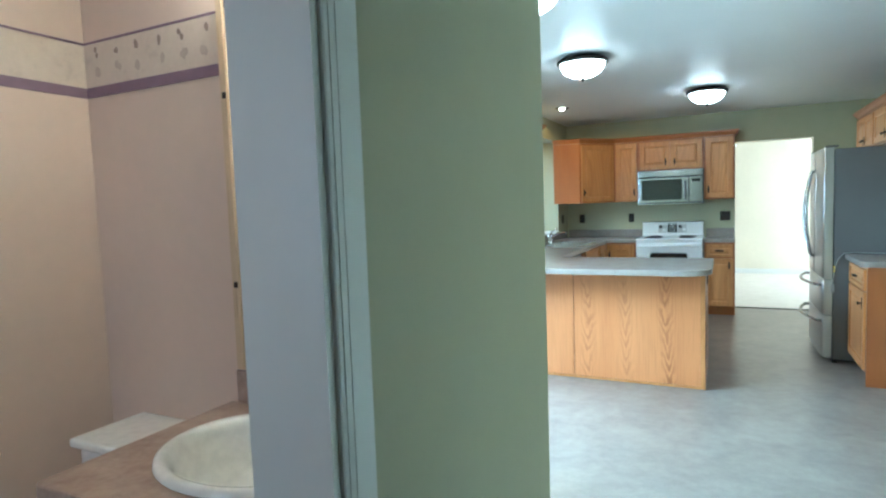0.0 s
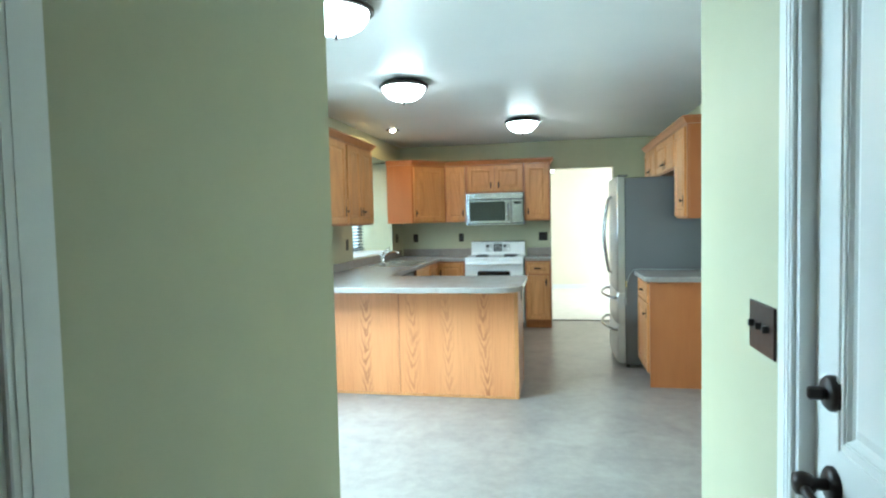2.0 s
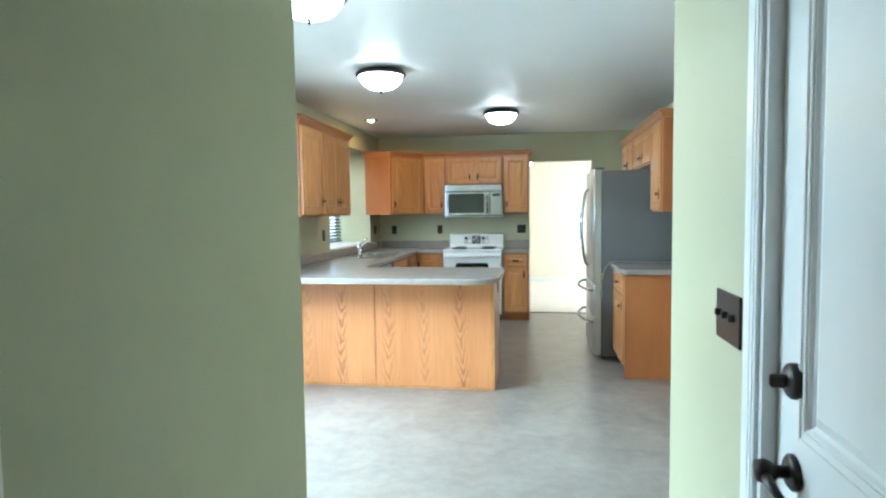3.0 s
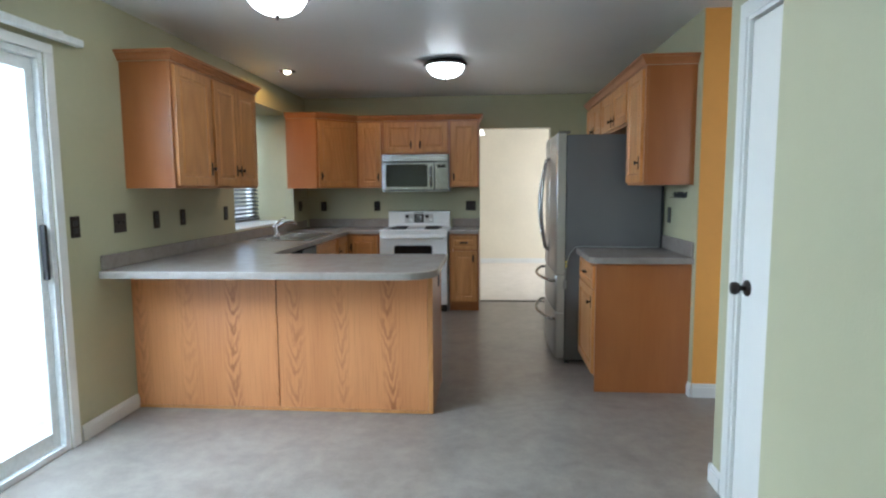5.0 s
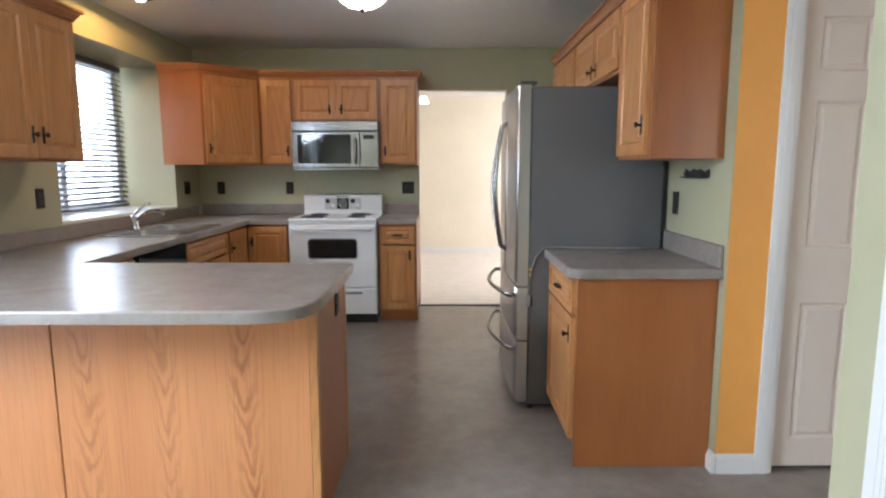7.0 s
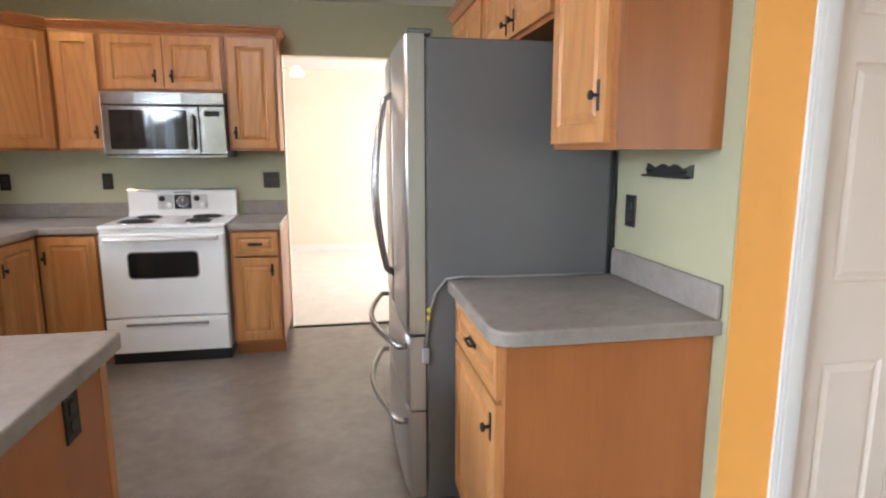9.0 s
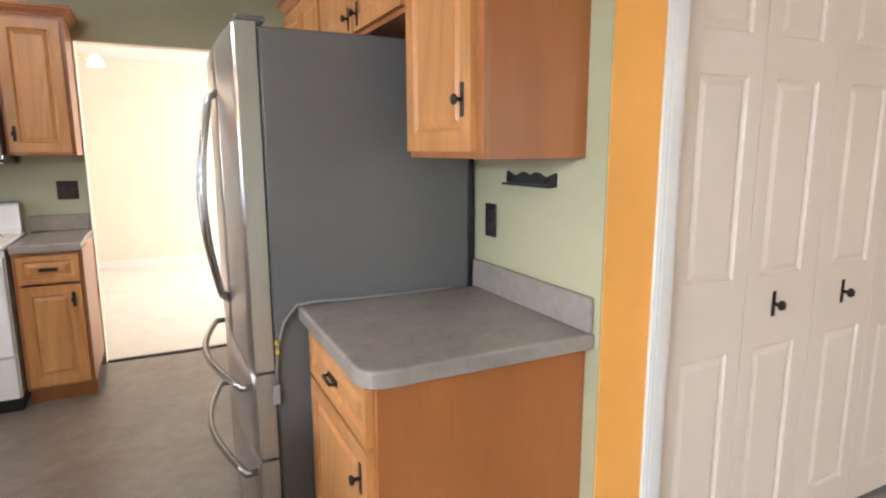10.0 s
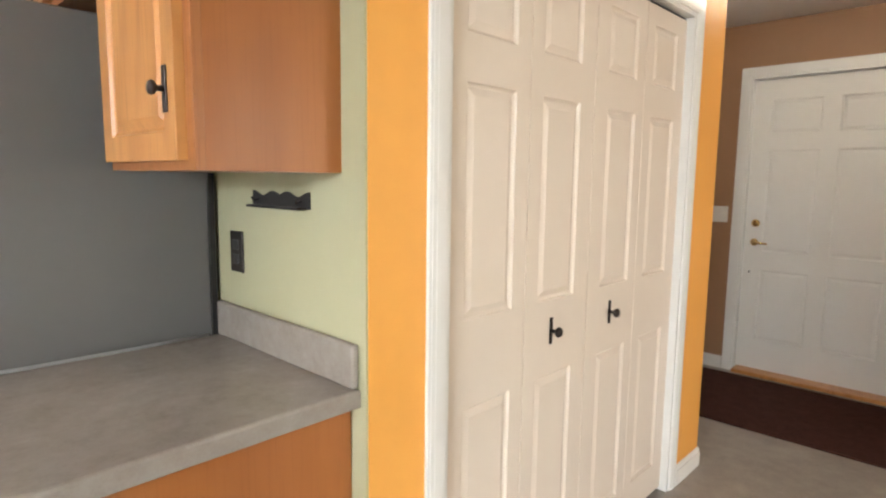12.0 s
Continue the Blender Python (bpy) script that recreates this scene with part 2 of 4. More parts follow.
PLATE_WHITE = plain("white_plastic", (0.78, 0.77, 0.73), 0.3)
VINYL_WHITE = plain("white_vinyl_frame", (0.80, 0.82, 0.82), 0.3)
# dark tone carries the shade on the blind's room side, against the window
BLIND = plain("backlit_blind_slat", (0.10, 0.09, 0.085), 0.4)
CONCRETE = mottled("patio_concrete", [(0.3, (0.66, 0.65, 0.63)), (0.7, (0.78, 0.77, 0.74))], 4, 0.9, 0.5, 0.2)
CABLE = plain("grey_cable", (0.30, 0.30, 0.29), 0.45)
YELLOW = plain("yellow_tag", (0.75, 0.55, 0.05), 0.5)
DOME = glow("lit_frosted_dome", (1.0, 0.95, 0.86), 20.0)
SPOT = glow("lit_spot_bulb", (1.0, 0.80, 0.50), 14.0)
ENTRY_DOME = glow("lit_entry_dome", (1.0, 0.88, 0.68), 20.0)
VANITY_BULB = glow("lit_vanity_bulb", (1.0, 0.78, 0.58), 42.0)
SHADE = glow("lit_dining_shade", (1.0, 0.88, 0.65), 6.0)
PANE = glass("window_glass")
# emission stands in for overexposed daylight, and lights the room as well
OUTSIDE = glow("outdoor_glow", (0.94, 0.97, 1.0), 3.4)

# ---- shapes ----


def B():
    return bmesh.new()


def box(bm, x0, x1, y0, y1, z0, z1, bevel=0.0, segments=1):
    v = [bm.verts.new((x, y, z)) for x in (x0, x1) for y in (y0, y1) for z in (z0, z1)]
    f = [bm.faces.new([v[i] for i in ids]) for ids in ((0, 1, 3, 2), (4, 6, 7, 5), (0, 4, 5, 1), (2, 3, 7, 6), (0, 2, 6, 4), (1, 5, 7, 3))]
    if bevel:
        edges = list({e for face in f for e in face.edges})
        bmesh.ops.bevel(bm, geom=edges, offset=bevel, segments=segments, affect="EDGES", profile=0.5)
    return bm


def tube(bm, points, r, seg=10, caps=True):
    """A round bar along points; r is one radius or one for each point."""
    pts = [Vector(p) for p in points]
    rad = r if isinstance(r, (list, tuple)) else [r] * len(pts)
    rings, side = [], None
    for i, p in enumerate(pts):
        d = (pts[min(i + 1, len(pts) - 1)] - pts[max(i - 1, 0)]).normalized()
        if side is None:
            side = d.orthogonal().normalized()
        side = (side - d * side.dot(d)).normalized()
        up = d.cross(side)
        rings.append([bm.verts.new(p + (side * math.cos(a) + up * math.sin(a)) * rad[i]) for a in (2 * math.pi * k / seg for k in range(seg))])
    for a, b in zip(rings, rings[1:]):
        for k in range(seg):
            f = bm.faces.new((a[k], a[(k + 1) % seg], b[(k + 1) % seg], b[k]))
            f.smooth = True
    if caps:
        bm.faces.new(rings[0][::-1])
        bm.faces.new(rings[-1])
    return bm


def tablet(bm, x0, x1, y0, y1, z0, z1, r):
    """An upright plate with rounded corners, its front at y0."""
    ring = rounded([(x0, z0), (x1, z0), (x1, z1), (x0, z1)], [r] * 4, 5)
    a, b = [[bm.verts.new((p.x, y, p.y)) for p in ring] for y in (y0, y1)]
    for k in range(len(a)):
        bm.faces.new((a[k], a[(k + 1) % len(a)], b[(k + 1) % len(b)], b[k]))
    bm.faces.new(a)
    bm.faces.new(b[::-1])
    return bm


def lathe(bm, profile, seg=28, m=None):
    """Turns (radius, height) pairs round z; m places the result."""
    rings = []
    for r, h in profile:
        ring = [Vector((r * math.cos(a), r * math.sin(a), h)) for a in (2 * math.pi * k / seg for k in range(seg))] if r > 1e-6 else [Vector((0, 0, h))]
        rings.append([bm.verts.new(m @ p if m else p) for p in ring])
    for a, b in zip(rings, rings[1:]):
        for k in range(seg):
            q = [a[k % len(a)], a[(k + 1) % len(a)], b[(k + 1) % len(b)], b[k % len(b)]]
            q = list(dict.fromkeys(q))
            if len(q) > 2:
                bm.faces.new(q).smooth = True
    return bm


def rounded(points, radii, seg=6):
    """A polygon with its corners rounded."""
    out, n = [], len(points)
    for i, (p, r) in enumerate(zip(points, radii)):
        p = Vector(p)
        if not r:
            out.append(p)
            continue
        a, b = (Vector(points[i - 1]) - p).normalized(), (Vector(points[(i + 1) % n]) - p).normalized()
        s, e = p + a * r, p + b * r
        for k in range(seg + 1):
            t = k / seg
            out.append(s * (1 - t) ** 2 + p * 2 * t * (1 - t) + e * t * t)
    return out


def inset(points, d):
    """A counter-clockwise polygon moved inwards by d."""
    out, n = [], len(points)
    for i in range(n):
        a, p, b = points[i - 1], points[i], points[(i + 1) % n]
        u, v = (p - a).normalized(), (b - p).normalized()
        nu, nv = Vector((-u.y, u.x)), Vector((-v.y, v.x))
        m = nu + nv
        m = m / max(m.dot(m) / 2, 0.3)
        out.append(p + m * d)
    return out


def slab(bm, outline, z0, z1, soft=0.006, holes=()):
    """A flat slab with a softened top edge and holes cut through."""
    loops = [[(p, z0) for p in outline], [(p, z1 - soft) for p in outline], [(p, z1 - soft * 0.3) for p in inset(outline, soft * 0.3)], [(p, z1) for p in inset(outline, soft)]]
    rings = [[bm.verts.new((p.x, p.y, z)) for p, z in loop] for loop in loops]
    for a, b in zip(rings, rings[1:]):
        for k in range(len(a)):
            bm.faces.new((a[k], a[(k + 1) % len(a)], b[(k + 1) % len(b)], b[k]))
    cut = []
    for hole in holes:
        cut.append([[bm.verts.new((p[0], p[1], z)) for p in hole] for z in (z0, z1)])
        a, b = cut[-1]
        for k in range(len(a)):
            bm.faces.new((a[k], b[k], b[(k + 1) % len(b)], a[(k + 1) % len(a)]))
    for which, ring in ((1, rings[-1]), (0, rings[0])):
        edges = []
        for loop in [ring] + [c[which] for c in cut]:
            for k in range(len(loop)):
                edges.append(bm.edges.get((loop[k], loop[(k + 1) % len(loop)])) or bm.edges.new((loop[k], loop[(k + 1) % len(loop)])))
        bmesh.ops.triangle_fill(bm, use_beauty=True, use_dissolve=False, edges=edges)
    bmesh.ops.recalc_face_normals(bm, faces=bm.faces[:])
    return bm


def mesh_of(name, bm, material):
    bmesh.ops.recalc_face_normals(bm, faces=bm.faces[:])
    me = bpy.data.meshes.new(name)
    bm.to_mesh(me)
    bm.free()
    me.materials.append(material)
    return me


def part(name, bm, material, parent, label=""):
    ob = new(name, mesh_of(name, bm, material))
    ob.parent = parent
    return tagged(ob, label)


def thing(name, m, label, category, group="", kind=""):
    ob = new(name)
    ob.empty_display_size = 0.1
    ob.matrix_basis = m
    return tagged(ob, label, category, group, kind)


def solo(name, bm, material, label, category, group="", kind="", m=None):
    ob = new(name, mesh_of(name, bm, material))
    if m is not None:
        ob.matrix_basis = m
    return tagged(ob, label, category, group, kind)


def structure(name, bm, material, label, category):
    return solo(name, bm, material, label, category, kind="structure")


def wall_x(bm, x0, x1, y0, y1, z1, openings=()):
    """A wall along y between x0 and x1, with openings (y0, y1, z0, z1) right through it."""
    at = y0
    for a, b, lo, hi in sorted(openings):
        if a > at:
            box(bm, x0, x1, at, a, 0, z1)
        if lo > 0:
            box(bm, x0, x1, a, b, 0, lo)
        if hi < z1:
            box(bm, x0, x1, a, b, hi, z1)
        at = b
    if at < y1:
        box(bm, x0, x1, at, y1, 0, z1)
    return bm


def wall_y(bm, y0, y1, x0, x1, z1, openings=()):
    wall_x(bm, y0, y1, x0, x1, z1, openings)
    for v in bm.verts:
        v.co = Vector((v.co.y, v.co.x, v.co.z))
    return bm

# ---- the large structure ----
L, R, N, TOP = -1.235, 2.30, 8.20, 2.455  # west and east kitchen walls, north wall, ceiling height
CLOSET, EAST, HALL, PANTRY = 5.035, 5.99, 1.41, 2.02  # closet front, entry wall, hall wall, pantry wall
BATH_N, HALL_W_FACE = 1.36, 0.295

structure("ground", box(B(), -60, -1.38, -60, 60, -0.25, -0.16), CONCRETE, "pale concrete patio outside the glass door", "ground")
structure("backdrop", box(B(), -14.1, -14, -20, 34, -0.2, 9), OUTSIDE, "glowing backdrop for overexposed daylight outside the glass door", "backdrop")
structure("floor", box(B(), -1.37, 6.11, -1.75, N + 0.03, -0.16, 0.0), FLOOR, "grey-brown stone-print vinyl floor", "floor")
structure("floor_dining", box(B(), -1.37, 4.6, N + 0.03, 12.1, -0.16, 0.004), CARPET, "pale beige carpet of the next room", "carpet")
structure("ceiling", box(B(), -1.8, 6.11, -1.75, N + 0.12, TOP, TOP + 0.15), CEILING, "white textured ceiling", "ceiling")
structure("ceiling_dining", box(B(), -1.8, 4.6, N + 0.12, 12.1, TOP, TOP + 0.15), CEILING, "white ceiling of the next room", "ceiling")

WIN = (6.16, 7.70, 1.005, 2.20)
structure("wall_west", wall_x(B(), L - 0.12, L, 1.80, N + 0.12, TOP, [(2.20, 4.05, 0.0, 2.06), WIN]), GREEN, "sage green kitchen wall with window recess", "wall")
bm = B()
for y0, y1, z0, z1 in ((WIN[0] - 0.1, WIN[0], 0.8, TOP), (WIN[1], WIN[1] + 0.1, 0.8, TOP), (WIN[0], WIN[1], WIN[3], TOP), (WIN[0], WIN[1], 0.8, WIN[2] - 0.002)):
    box(bm, -1.80, L - 0.12, y0, y1, z0, z1)
structure("window_recess", bm, GREEN, "deep sage green recess round the kitchen window", "wall")
structure("wall_north", wall_y(B(), N, N + 0.12, L - 0.12, R + 0.12, TOP, [(0.872, 1.70, 0.0, 2.075)]), GREEN, "sage green wall behind the stove with open doorway", "wall")
structure("wall_east", wall_x(B(), R, R + 0.12, CLOSET + 0.004, N, TOP), GREEN, "sage green wall behind the refrigerator", "wall")
structure("wall_closet", wall_y(B(), CLOSET, CLOSET + 0.11, R + 0.006, 4.34, TOP, [(2.54, 4.0, 0.0, 2.045)]), ORANGE, "orange painted wall round the closet doors", "wall")
bm = box(B(), R + 0.13, 4.33, CLOSET + 0.62, CLOSET + 0.70, 0, TOP)
box(bm, 4.23, 4.336, CLOSET + 0.112, CLOSET + 0.62, 0, TOP)
structure("wall_closet_inside", bm, WHITE, "plain white inside of the closet", "wall")
structure("wall_closet_end", box(B(), 4.336, 4.346, CLOSET + 0.002, 7.0, 0, TOP), BROWN, "brown end wall of the closet", "wall")
structure("wall_entry", wall_x(B(), EAST, EAST + 0.12, 3.60, 7.1, TOP, [(4.43, 5.395, 0.0, 2.095)]), BROWN, "brown entry wall round the front door", "wall")
structure("wall_entry_north", wall_y(B(), 7.0, 7.1, 4.336, EAST, TOP), BROWN, "brown wall at the end of the entry", "wall")
# unseen wall and room, added with openings to let the fill lamp through
structure("wall_hall_south", wall_y(B(), 3.795, 3.91, PANTRY + 0.12, EAST, TOP, [(2.55, 5.1, 0.0, 2.2)]), BROWN, "unseen brown wall, left open for the added closet light", "wall")
bm = wall_y(B(), 0.68, 0.80, PANTRY + 0.12, EAST + 0.12, TOP, [(2.95, 4.85, 0.8, 2.1)])
for x0, x1, y0, y1 in ((PANTRY + 0.12, PANTRY + 0.18, 0.80, 3.795), (EAST, EAST + 0.12, 0.80, 3.60)):
    box(bm, x0, x1, y0, y1, 0, TOP)
structure("wall_unseen_room", bm, CREAM, "unseen cream walls added round the closet's fill light", "wall")
structure("wall_pantry", wall_x(B(), PANTRY, PANTRY + 0.12, 2.16, 3.91, TOP, [(2.995, 3.735, 0.0, 2.04)]), GREEN, "sage green wall round the pantry door", "wall")
structure("wall_step", wall_y(B(), 2.04, 2.16, HALL + 0.12, PANTRY + 0.12, TOP), GREEN, "sage green return beside the pantry", "wall")
structure("wall_hall_east", wall_x(B(), HALL, HALL + 0.12, -1.75, 2.16, TOP, [(0.56, 1.40, 0.0, 2.05)]), GREEN, "sage green hall wall with switches", "wall")
structure("wall_hall_west", wall_x(B(), 0.165, HALL_W_FACE, -1.75, BATH_N, TOP, [(-0.06, 0.740, 0.0, 2.05)]), GREEN, "sage green hall wall beside the bathroom", "wall")
structure("wall_bath_kitchen", wall_y(B(), BATH_N, 1.80, L - 0.12, HALL_W_FACE, TOP), GREEN, "sage green wall end between hall and kitchen", "wall")
structure("wall_south", wall_y(B(), -1.87, -1.75, L - 0.12, HALL + 0.12, TOP), GREEN, "sage green wall at the end of the hall", "wall")
structure("wall_dining_north", wall_y(B(), 11.85, 11.97, -1.37, 4.6, TOP), CREAM, "cream wall of the next room", "wall")
structure("wall_dining_west", wall_x(B(), -1.37, L, N + 0.12, 11.85, TOP), CREAM, "cream side wall of the next room", "wall")
structure("wall_dining_east", wall_x(B(), 4.35, 4.47, N + 0.12, 11.85, TOP, [(9.3, 11.1, 0.6, 2.15)]), CREAM, "cream wall with a bright window", "wall")
structure("wall_dining_south", wall_y(B(), N + 0.02, N + 0.12, R + 0.12, 4.35, TOP), CREAM, "cream wall beside the doorway", "wall")

# bathroom shell, papered
bm = box(B(), L - 0.12, -1.13, -1.0, BATH_N, 0, TOP)
box(bm, -1.13, 0.165, BATH_N - 0.02, BATH_N - 0.004, 0, TOP)
for x0, x1, z0, z1 in ((-1.13, -0.87, 0, TOP), (-0.23, 0.165, 0, TOP), (-0.87, -0.23, 0, 1.03), (-0.87, -0.23, 1.97, TOP)):
    box(bm, x0, x1, -1.1, -1.0, z0, z1)
structure("wall_bathroom", bm, BATH, "pinkish papered bathroom walls", "wall")
for i, (z0, z1, mat, out, label) in enumerate(((1.845, 1.985, BORDER, 0.002, "pale wallpaper border with small floral print"), (1.812, 1.845, BORDER_LINE, 0.004, "mauve stripe under the wallpaper border"), (1.985, 1.992, BORDER_LINE, 0.004, "thin dark line over the wallpaper border"))):
    bm = box(B(), -1.13, -1.13 + out, -1.0, BATH_N - 0.02, z0, z1)
    box(bm, -1.13 + out, 0.165, BATH_N - 0.02 - out, BATH_N - 0.02, z0, z1)
    band = structure("trim", bm, mat, label, "border")
    if mat is not BORDER:
        continue
    # printed flower sprigs along the border, on both walls
    rng = random.Random(5)
    for k in range(26):
        west = k < 14
        for z, size, ink in ((1.950, 0.011, SPRIG), (1.893, 0.014, SPRIG_PALE)):
            along = (-0.95 + k * 0.125 if west else -1.06 + (k - 14) * 0.10) + rng.uniform(-0.012, 0.012)
            if (along > BATH_N - 0.06) if west else (along > 0.13):
                continue
            bm = B()
            for petal in range(4):
                a, r = rng.uniform(0, 6.28), size * rng.uniform(0.3, 0.8)
                u, v, s = along + r * math.cos(a), z + rng.uniform(-0.008, 0.008) + r * math.sin(a), size * rng.uniform(0.5, 0.8)
                lift = 0.0031 + petal * 0.0002
                ring = [(u + s * math.cos(q * 1.047), v + 1.3 * s * math.sin(q * 1.047)) for q in range(6)]
                bm.faces.new([bm.verts.new((-1.13 + lift, p, h) if west else (p, BATH_N - 0.02 - lift, h)) for p, h in ring])
            part("printed_sprig", bm, ink, band)


bm = box(B(), 0.873, 0.877, N + 0.001, N + 0.119, 0.006, 2.074)
box(bm, 1.695, 1.699, N + 0.001, N + 0.119, 0.006, 2.074)
box(bm, 0.877, 1.695, N + 0.001, N + 0.119, 2.070, 2.074)
structure("trim", bm, CREAM, "cream painted lining of the open doorway", "doorway lining")
structure("trim", box(B(), 0.878, 1.694, N + 0.010, N + 0.050, 0.001, 0.009, 0.003), BRONZE, "dark metal strip between vinyl and carpet", "threshold")


def baseboard(x0, y0, x1, y1, side):
    """White baseboard along a wall from one point to another; it stands out to the given side."""
    bm = B()
    d = Vector((x1 - x0, y1 - y0))
    length, ang = d.length, math.atan2(d.y, d.x)
    box(bm, 0, length, 0, 0.014 * side, 0, 0.068)
    box(bm, 0, length, 0, 0.009 * side, 0.068, 0.083)
    box(bm, 0, length, 0, 0.005 * side, 0.083, 0.09)
    return solo("baseboard", bm, WHITE, "white moulded baseboard", "baseboard", kind="structure", m=pose(x0, y0, 0.001, 0, 0, math.degrees(ang)))


baseboard(L, 4.13, L, 4.66, -1)
baseboard(L, 1.80, L, 2.13, -1)
baseboard(R + 0.006, CLOSET, 2.472, CLOSET, -1)
baseboard(4.068, CLOSET, 4.346, CLOSET, -1)
baseboard(R, CLOSET + 0.05, R, CLOSET - 0.012, -1)
baseboard(EAST, 3.912, EAST, 4.367, 1)
baseboard(EAST, 5.46, EAST, 7.0, 1)
baseboard(PANTRY, 3.802, PANTRY, 3.91, 1)
baseboard(PANTRY, 2.16, PANTRY, 2.928, 1)
baseboard(HALL, 1.465, HALL, 2.16, 1)
baseboard(HALL_W_FACE, 0.824, HALL_W_FACE, 1.80, -1)
baseboard(L, 11.85, 4.35, 11.85, -1)
baseboard(PANTRY - 0.014, 3.91, 2.55, 3.91, 1)


def casing(m, width, height, label, w=0.062, depth=0.11):
    """Moulded casing round an opening, with its jamb; local x across, z up, front to -y."""
    t = thing("door_casing", m, label, "door casing", kind="structure")
    for name, x0, x1, z0, z1 in (("side_casing", -w, 0, 0, height), ("side_casing", width, width + w, 0, height), ("head_casing", -w, width + w, height, height + w)):
        bm = box(B(), x0, x1, -0.0105, 0, z0, z1, 0.002)
        if name == "side_casing":
            box(bm, x0 + 0.010, x1 - 0.010, -0.0125, -0.0105, z0, z1, 0.0009)
            box(bm, x0 + 0.024, x1 - 0.024, -0.0138, -0.0125, z0, z1, 0.0006)
        else:
            box(bm, x0 + 0.010, x1 - 0.010, -0.0125, -0.0105, z0 + 0.010, z1 - 0.010, 0.0009)
        part(name, bm, WHITE, t)
    j = 0.016
    for x0, x1, z0, z1 in ((0, j, 0, height), (width - j, width, 0, height), (j, width - j, height - j, height)):
        part("jamb", box(B(), x0, x1, -0.002, depth, z0, z1), WHITE, t)
    return t


EASTWARD, WESTWARD = 90, -90  # turns of a front that faces +x or -x
casing(pose(2.54, CLOSET, 0.001, 0, 0, 0), 1.46, 2.045, "white casing round the bifold closet doors", 0.066)
casing(pose(EAST, 5.395, 0.001, 0, 0, WESTWARD), 0.965, 2.095, "white casing round the front door")
casing(pose(PANTRY, 3.735, 0.001, 0, 0, WESTWARD), 0.74, 2.04, "white casing round the pantry door")
casing(pose(HALL, 1.40, 0.001, 0, 0, WESTWARD), 0.84, 2.05, "white casing round the side door", 0.07)
casing(pose(HALL_W_FACE, -0.06, 0.001, 0, 0, EASTWARD), 0.80, 2.05, "white casing of the bathroom doorway", 0.082, 0.15)


def leaf(bm, w, h, panels, t=0.034):
    """A moulded door leaf in one shell: flat stiles and rails round sunk, raised panels."""
    xs = sorted({0, w} | {p[0] for p in panels} | {p[1] for p in panels})
    zs = sorted({0, h} | {p[2] for p in panels} | {p[3] for p in panels})
    grid = {(x, z): bm.verts.new((x, 0, z)) for x in xs for z in zs}
    for a, b in zip(xs, xs[1:]):
        for c, d in zip(zs, zs[1:]):
            if (a, b, c, d) not in panels:
                bm.faces.new((grid[a, c], grid[b, c], grid[b, d], grid[a, d]))
    for x0, x1, z0, z1 in panels:
        last = [grid[x0, z0], grid[x1, z0], grid[x1, z1], grid[x0, z1]]
        for e, y in ((0.004, 0.006), (0.010, 0.0095)):
            ring = [bm.verts.new(p) for p in ((x0 + e, y, z0 + e), (x1 - e, y, z0 + e), (x1 - e, y, z1 - e), (x0 + e, y, z1 - e))]
            for k in range(4):
                bm.faces.new((last[k], last[(k + 1) % 4], ring[(k + 1) % 4], ring[k]))
            last = ring
        bm.faces.new(last)
    rim = [(x, 0) for x in xs] + [(w, z) for z in zs[1:]] + [(x, h) for x in xs[-2::-1]] + [(0, z) for z in zs[-2:0:-1]]
    back = [bm.verts.new((x, t, z)) for x, z in rim]
    for k in range(len(rim)):
        n = (k + 1) % len(rim)
        bm.faces.new((grid[rim[k]], grid[rim[n]], back[n], back[k]))
    bm.faces.new(back)
    return bm


def raised(parent, panels, material):
    """The raised centre of each panel, a part of its own."""
    for x0, x1, z0, z1 in panels:
        bm = B()
        rings = [[bm.verts.new(p) for p in ((x0 + e, y, z0 + e), (x1 - e, y, z0 + e), (x1 - e, y, z1 - e), (x0 + e, y, z1 - e))] for e, y in ((0.011, 0.0094), (0.014, 0.0085), (0.031, 0.002), (0.033, 0.0018))]
        for a, b in zip(rings, rings[1:]):
            for k in range(4):
                bm.faces.new((a[k], a[(k + 1) % 4], b[(k + 1) % 4], b[k]))
        bm.faces.new(rings[-1])
        bm.faces.new(rings[0][::-1])
        part("raised_panel", bm, material, parent)


def knob_and_plate(parent, x, z, plate=(0.011, 0.062), r=0.015, out=0.03, y=0.0):
    """A dark bronze knob on a narrow back plate."""
    w, h = plate
    bm = box(B(), x - w / 2, x + w / 2, y - 0.004, y, z - h / 2, z + h / 2, 0.0015)
    m = Matrix.Translation((x, y - 0.003, z)) @ Matrix.Rotation(radians(90), 4, "X")
    lathe(bm, [(0, 0), (r * 0.42, 0), (r * 0.36, out * 0.45), (r * 0.9, out * 0.62), (r, out * 0.78), (r * 0.8, out * 0.95), (0, out)], 14, m)
    return part("handle", bm, BRONZE, parent, "dark bronze knob on a narrow back plate")


# ---- bifold closet doors ----
W = 1.428 / 4
for i in range(4):
    door = thing("bifold_door_leaf", pose(2.556 + i * W + 0.0015, CLOSET + 0.03, 0.018), "cream six-panel bifold closet door leaf, closed", "closet door", "bifold closet leaves")
    w = W - 0.003
    a, b = (0.085, w - 0.062) if i % 2 == 0 else (0.062, w - 0.085)
    panels = [(a, b, 0.13, 0.745), (a, b, 0.985, 1.595), (a, b, 1.715, 1.93)]
    body = part("leaf", leaf(B(), w, 2.0, panels), BIFOLD, door)
    raised(body, panels, BIFOLD)
